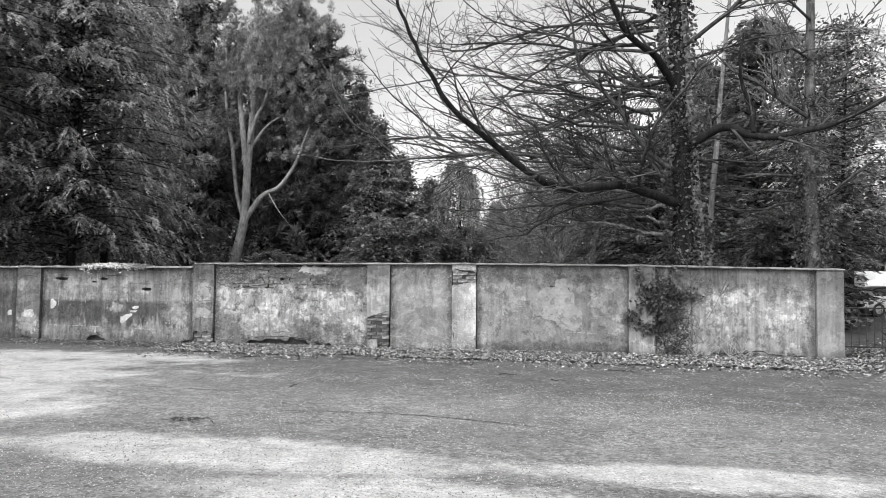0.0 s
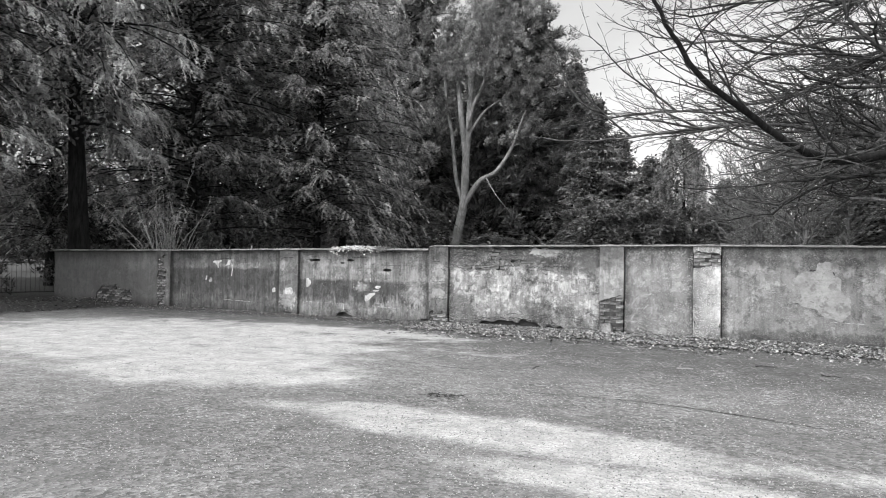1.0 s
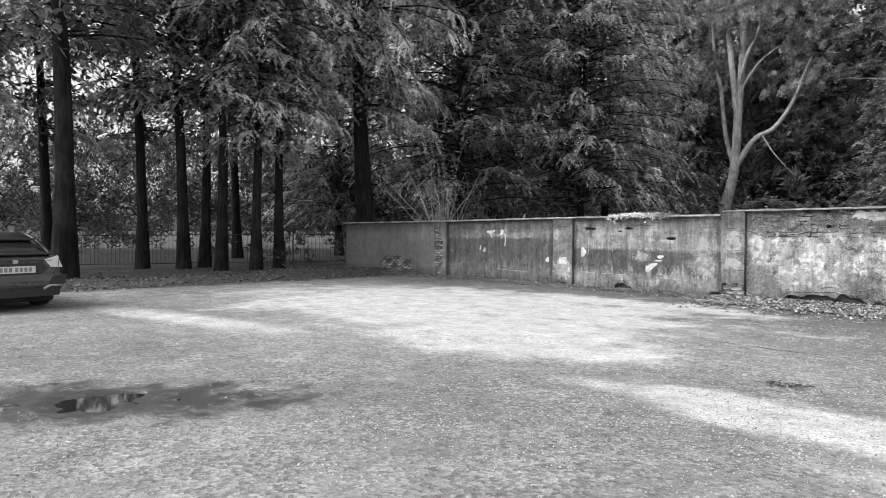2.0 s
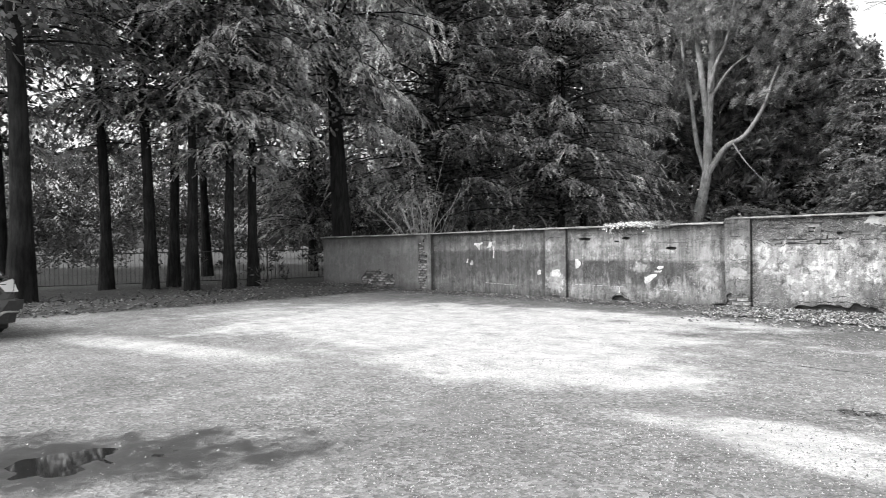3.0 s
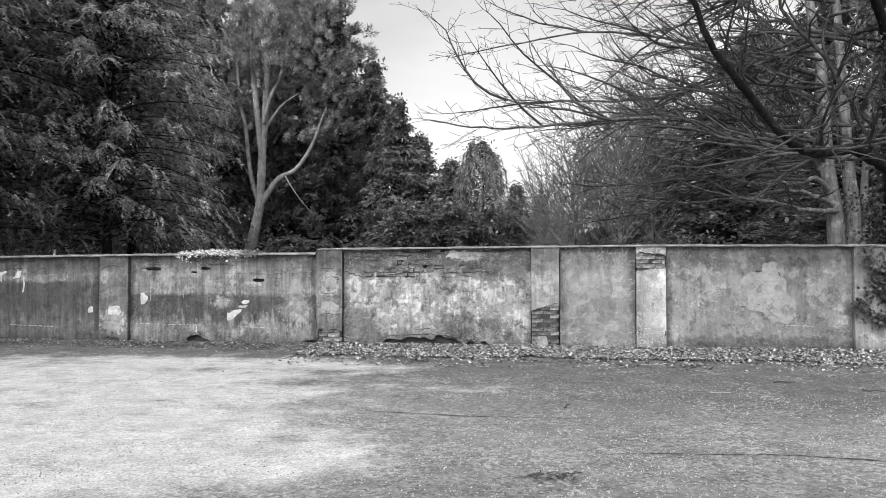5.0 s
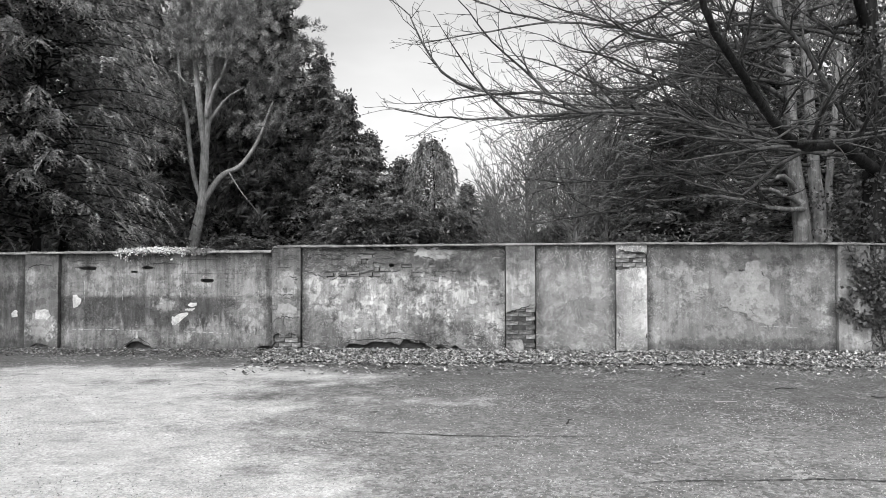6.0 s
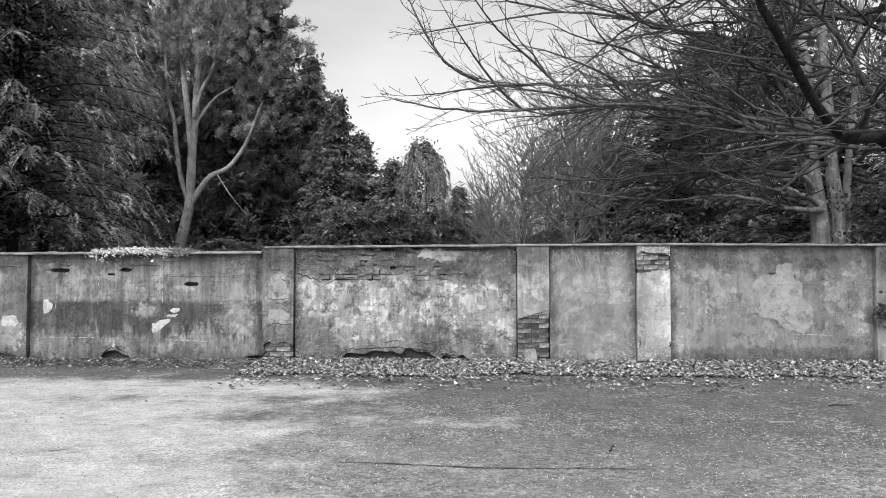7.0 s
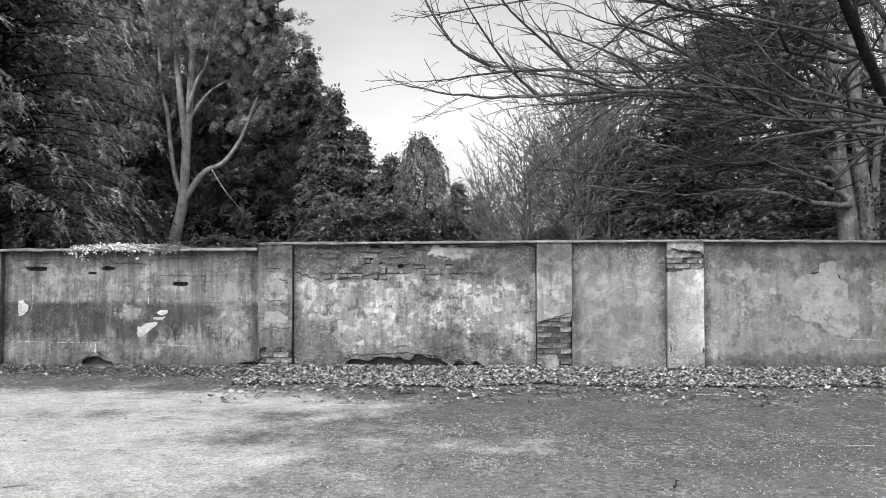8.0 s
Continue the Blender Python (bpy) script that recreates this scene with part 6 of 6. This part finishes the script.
bare_shrub(-15.6, 15.6, 26, 4.0, 0.4, 101, "clump of tall pale bare stems behind the wall", M["stem_pale"], 0.03)
bare_shrub(-14.4, 15.9, 14, 3.6, 0.7, 102, "thin arching bare stems behind the wall", M["bark_limb"])
bare_shrub(3.3, 15.6, 18, 2.3, 0.8, 103, "arching bramble stems showing over the wall", M["bark_limb"], 0.008)
bare_shrub(5.0, 15.2, 18, 2.25, 0.9, 104, "tangle of bare bramble above the wall", M["bark_limb"], 0.008)
bare_shrub(-23.0, 53.2, 40, 4.2, 0.9, 105, "twiggy bush at the foot of the pine", M["twig_far"], 0.03)
over = tagged(empty("leafy_shrub", pose(1.2, 16.6, ground_height(1.2, 16.6))), "small leafy shrub peeping over the wall", "shrub")
nrng = np.random.default_rng(106)
cs = [(nrng.normal(0, 0.45), nrng.normal(0, 0.3), 1.2 + abs(nrng.normal(0.45, 0.25))) for _ in range(120)]
part_mesh("foliage", leaf_mesh("foliage", cs, [(0, -0.2, 0.5)] * 120, 6, (0.1, 0.1, 0.06), 0.08, 0.04, 0.1, M["yew_dark"], nrng), over)
t = Tubes()
for k in range(10):
    t.line([(0, 0, -0.05), (nrng.normal(0, 0.2), nrng.normal(0, 0.15), 0.9), (nrng.normal(0, 0.45), nrng.normal(0, 0.3), 1.7)], [0.02, 0.014, 0.006], 4)
part_mesh("stem", t.mesh("stem", M["twig"]), over)

# ---- iron railings ----
M["iron"] = plain_noise("rusty_iron", 0.02, 0.06, 20, 0.6, 0.4, 0.3)


def railing(points, high, label, gap=0.13):
    ob = tagged(empty("iron_railing"), label, "fence")
    for (x0, y0), (x1, y1) in zip(points, points[1:]):
        long = math.hypot(x1 - x0, y1 - y0)
        z0, z1 = ground_height(x0, y0), ground_height(x1, y1)
        part("post", cylinder((x0, y0, z0 - 0.1), (x0, y0, z0 + high + 0.08), 0.028, 0.024, 8), M["iron"], ob)
        for q in (0.12, high - 0.04):
            part("rail", cylinder((x0, y0, z0 + q), (x1, y1, z1 + q), 0.014, None, 6), M["iron"], ob)
        n = int(long / gap)
        for k in range(1, n):
            u = k / n
            x, y, z = x0 + (x1 - x0) * u, y0 + (y1 - y0) * u, z0 + (z1 - z0) * u
            part("bar", cylinder((x, y, z + 0.1), (x, y, z + high), 0.008, 0.006, 5), M["iron"], ob)
    return ob


railing([(-25.0, 6.5), (-23.6, 9.2), (-22.6, 11.2), (-21.4, 13.6), (-20.3, 15.3)], 1.15, "old iron railing at the edge of the wood")
railing([(7.9, 15.6), (10.2, 15.2), (12.6, 14.6)], 0.95, "old iron railing beyond the end of the wall")


# ---- parked vehicles ----
def loft(sections, bm=None):
    """A closed skin through cross sections with equal counts of points."""
    bm = bm or bmesh.new()
    rings = [[bm.verts.new(p) for p in s] for s in sections]
    n = len(rings[0])
    for a, b in zip(rings, rings[1:]):
        for k in range(n):
            bm.faces.new((a[k], a[(k + 1) % n], b[(k + 1) % n], b[k]))
    bm.faces.new(rings[0])
    bm.faces.new(rings[-1][::-1])
    return bm


def paint(name, tone, rough=0.28):
    m = Nodes(name, rough)
    m.shader.inputs["Coat Weight"].default_value = 0.6
    m.shader.inputs["Coat Roughness"].default_value = 0.08
    m.grey(m.math("MULTIPLY", m.span(m.noise(2.5, 4), 0.3, 0.7, 0.85, 1.15), tone))
    m.rough(m.span(m.noise(6, 4), 0.3, 0.7, rough * 0.8, rough * 1.5))
    return m.mat


M["rubber"] = plain_noise("tyre_rubber", 0.015, 0.035, 12, 0.85)
M["alloy"] = plain_noise("alloy_rim", 0.4, 0.55, 12, 0.35, 0.9, 0)
M["glass_dark"] = Nodes("dark_car_glass", 0.05).grey(0.02).mat
M["trim_black"] = plain_noise("black_plastic_trim", 0.015, 0.03, 20, 0.45)
M["lamp_lens"] = Nodes("clear_lamp_lens", 0.08).grey(0.75).mat
M["plate"] = plain_noise("reflective_plate", 0.65, 0.72, 10, 0.4, 0, 0)
M["ink"] = plain_noise("plate_ink", 0.2, 0.26, 10, 0.6, 0, 0)


def ring_of(x, w, low, belt, crown=0.0):
    return [(x, a * w, z) for a, z in ((-0.8, low), (0.8, low), (0.97, low + 0.1), (1.0, 0.5 * (low + belt)), (0.97, belt - 0.12), (0.88, belt), (0.4, belt + crown), (-0.4, belt + crown), (-0.88, belt), (-0.97, belt - 0.12), (-1.0, 0.5 * (low + belt)), (-0.97, low + 0.1))]


def cabin_of(x, w0, w1, low, high):
    return [(x, a, z) for a, z in ((-w0, low), (w0, low), (w0 * 0.97, low + 0.3 * (high - low)), (w1 * 1.06, low + 0.85 * (high - low)), (w1 * 0.85, high), (-w1 * 0.85, high), (-w1 * 1.06, low + 0.85 * (high - low)), (-w0 * 0.97, low + 0.3 * (high - low)))]


def car(colour, label):
    """A hatchback, its tail at the origin and its nose along +x."""
    ob = tagged(empty("parked_car"), label, "car")
    body = loft([ring_of(0.02, 0.76, 0.34, 0.92), ring_of(0.12, 0.84, 0.28, 0.97), ring_of(0.4, 0.895, 0.24, 0.99, 0.02), ring_of(1.2, 0.9, 0.22, 0.97, 0.02), ring_of(2.4, 0.9, 0.22, 0.95, 0.02), ring_of(3.3, 0.895, 0.22, 0.93, 0.03), ring_of(4.0, 0.86, 0.24, 0.84, 0.03), ring_of(4.4, 0.76, 0.28, 0.72, 0.02), ring_of(4.52, 0.6, 0.34, 0.6)])
    bmesh.ops.bevel(body, geom=[e for e in body.edges if e.calc_face_angle(0) > 0.5], offset=0.025, segments=2, affect="EDGES")
    part("body", body, colour, ob, smooth=True)
    glass = loft([cabin_of(0.16, 0.74, 0.6, 0.93, 1.0), cabin_of(0.5, 0.77, 0.6, 0.93, 1.21), cabin_of(0.95, 0.79, 0.6, 0.93, 1.36), cabin_of(1.5, 0.79, 0.6, 0.93, 1.40), cabin_of(2.2, 0.79, 0.6, 0.92, 1.38), cabin_of(2.9, 0.77, 0.58, 0.9, 1.14), cabin_of(3.3, 0.74, 0.6, 0.88, 0.95)])
    part("window", glass, M["glass_dark"], ob, "dark tinted glass", True)
    roof = loft([[(x, a * w, z + (0.03 if abs(a) < 0.5 else 0.0)) for a in (-1, -0.4, 0.4, 1)] + [(x, a * w, z - 0.05) for a in (1, -1)] for x, w, z in ((0.62, 0.56, 1.285), (0.95, 0.6, 1.375), (1.5, 0.61, 1.415), (2.2, 0.6, 1.395), (2.4, 0.58, 1.34))])
    # black colour stands in for dark trees mirrored in the roof paint
    part("roof", roof, M["trim_black"], ob, "roof coloured black for the dark trees it mirrors", True)
    # black block added to deepen the shadow under the car
    part("underbody", box((0.15, -0.75, 0.13), (4.2, 0.75, 0.30), 0.03), M["rubber"], ob, "added black block that darkens the gap under the car")
    for side in (-1, 1):
        for pts in ([(0.3, 0.73, 1.02), (0.7, 0.66, 1.27), (1.0, 0.62, 1.37)], [(2.35, 0.62, 1.36), (2.9, 0.69, 1.13), (3.25, 0.74, 0.95)], [(1.75, 0.79, 0.95), (1.72, 0.63, 1.38)]):
            t = Tubes()
            t.line(bend([(x, side * y, z) for x, y, z in pts], 4), [0.035] * (4 * (len(pts) - 1) + 1), 5)
            part_mesh("pillar", t.mesh("pillar", M["trim_black"]), ob)
    part("spoiler", box((0.52, -0.6, 1.25), (0.74, 0.6, 1.30), 0.015), M["trim_black"], ob, "black roof spoiler")
    part("spoiler", box((0.08, -0.72, 0.985), (0.26, 0.72, 1.03), 0.015), M["trim_black"], ob, "black tailgate lip")
    part("bumper", loft([[(x, a * w, z) for a, z in ((-1, 0.40), (1, 0.40), (1.0, 0.46), (0.97, 0.64), (-0.97, 0.64), (-1.0, 0.46))] for x, w in ((-0.07, 0.70), (-0.01, 0.84), (0.3, 0.915))]), colour, ob, smooth=True)
    part("diffuser", loft([[(x, a * w, z) for a, z in ((-1, 0.24), (1, 0.24), (1.04, 0.40), (-1.04, 0.40))] for x, w in ((-0.055, 0.62), (0.02, 0.78), (0.3, 0.88))]), M["trim_black"], ob, "black lower diffuser")
    part("tailgate", loft([[(x, a * w, z) for a, z in ((-0.62, 0.62), (0.62, 0.62), (0.78, 0.78), (0.8, 0.95), (-0.8, 0.95), (-0.78, 0.78))] for x, w in ((-0.035, 0.95), (0.06, 1.0))]), colour, ob)
    part("plate_recess", loft([[(x, a, z) for a, z in ((-0.42, 0.64), (0.42, 0.64), (0.56, 0.75), (0.46, 0.85), (-0.46, 0.85), (-0.56, 0.75))] for x in (-0.05, -0.03)]), M["trim_black"], ob, "dark hexagonal plate recess")
    part("light_bar", box((-0.056, -0.62, 0.885), (0.0, 0.62, 0.905), 0.008), M["trim_black"], ob)
    part("badge", box((-0.06, -0.045, 0.845), (-0.045, 0.045, 0.92), 0.01), M["alloy"], ob, "bright plain badge")
    for side in (-1, 1):
        lamp = loft([[(-0.055, side * 0.60, 0.77), (-0.055, side * 0.48, 0.91), (-0.04, side * 0.72, 0.985), (-0.02, side * 0.82, 0.76)], [(0.06, side * 0.56, 0.80), (0.06, side * 0.52, 0.9), (0.26, side * 0.895, 0.945), (0.26, side * 0.90, 0.84)]])
        part("tail_lamp", lamp, M["lamp_lens"], ob, "bright clear tail lamp")
        part("vent", loft([[(x, side * y, z) for y, z in ((0.54, 0.45), (0.85, 0.46), (0.88, 0.62), (0.64, 0.615))] for x in (-0.078, 0.1)]), M["trim_black"], ob, "black corner vent")
        t = Tubes()
        t.line(bend([(-0.075, side * 0.46, 0.37), (-0.075, side * 0.56, 0.43), (-0.05, side * 0.7, 0.43), (0.05, side * 0.88, 0.41), (0.2, side * 0.93, 0.41)], 4), [0.026] * 17, 5)
        part_mesh("trim_strip", t.mesh("trim_strip", M["alloy"]), ob, "pale bumper strip")
        part("mirror", box((2.75, side * 0.98 - 0.1, 0.98), (2.93, side * 0.98 + 0.1, 1.12), 0.04), colour, ob)
        for x in (0.85, 3.5):
            tyre = part("tyre", cylinder((x, side * 0.68, 0.32), (x, side * 0.9, 0.32), 0.32, None, 28), M["rubber"], ob)
            bm = cylinder((x, side * 0.86, 0.32), (x, side * 0.905, 0.32), 0.21, 0.2, 20)
            for k in range(5):
                a = k * 2 * math.pi / 5
                cylinder((x, side * 0.905, 0.32), (x + 0.19 * math.cos(a), side * 0.91, 0.32 + 0.19 * math.sin(a)), 0.03, 0.022, 6, bm)
            part("rim", bm, M["alloy"], tyre)
    plate = part("number_plate", box((-0.066, -0.33, 0.675), (-0.048, 0.33, 0.80), 0.004), M["plate"], ob, "pale number plate with plain dark bars")
    for y in (-0.24, -0.165, -0.09, -0.015, 0.085, 0.16, 0.235):
        part("bar", box((-0.07, y - 0.026, 0.70), (-0.065, y + 0.026, 0.775)), M["ink"], plate)
    return ob


near_car = car(paint("dark_grey_car_paint", 0.06), "dark grey hatchback parked with its tail to the car park")
near_car.matrix_world = pose(-13.2 + 0.979 * 0.85, 2.72 + 0.206 * 0.85, 0.01, 0, 0, 191.9) @ Matrix.Diagonal((0.96, 0.96, 0.94, 1))
far_car = car(paint("pale_car_paint", 0.55), "pale car parked far beyond the railing")
far_car.matrix_world = pose(16.2, 36.5, ground_height(16.2, 36.5), 0, 0, 20)


def van(label):
    ob = tagged(empty("white_van"), label, "van")
    white = paint("white_van_paint", 0.78, 0.35)
    shell = loft([[(x, a * 0.98, z) for a, z in ((-1, 0.4), (1, 0.4), (1, 1.3), (0.93, top), (-0.93, top), (-1, 1.3))] for x, top in ((0, 2.1), (0.1, 2.25), (3.4, 2.25), (4.1, 1.5), (4.9, 1.15), (5.1, 0.8))])
    part("body", shell, white, ob)
    for side in (-1, 1):
        part("window", box((3.05, side * 0.985 - 0.01, 1.3), (3.75, side * 0.985 + 0.01, 1.75), 0.004), M["glass_dark"], ob)
        for x in (0.9, 4.1):
            tyre = part("tyre", cylinder((x, side * 0.75, 0.34), (x, side * 0.96, 0.34), 0.34, None, 20), M["rubber"], ob)
            part("rim", cylinder((x, side * 0.93, 0.34), (x, side * 0.97, 0.34), 0.2, None, 16), M["alloy"], tyre)
    return ob


far_van = van("white panel van parked far beyond the railing")
far_van.matrix_world = pose(18.6, 42.0, ground_height(18.6, 42.0), 0, 0, 8)

# ---- bare bricks where the render is gone ----
brick_rng = random.Random(77)
for job in BRICK_JOBS:
    bricks_in(*job, brick_rng)
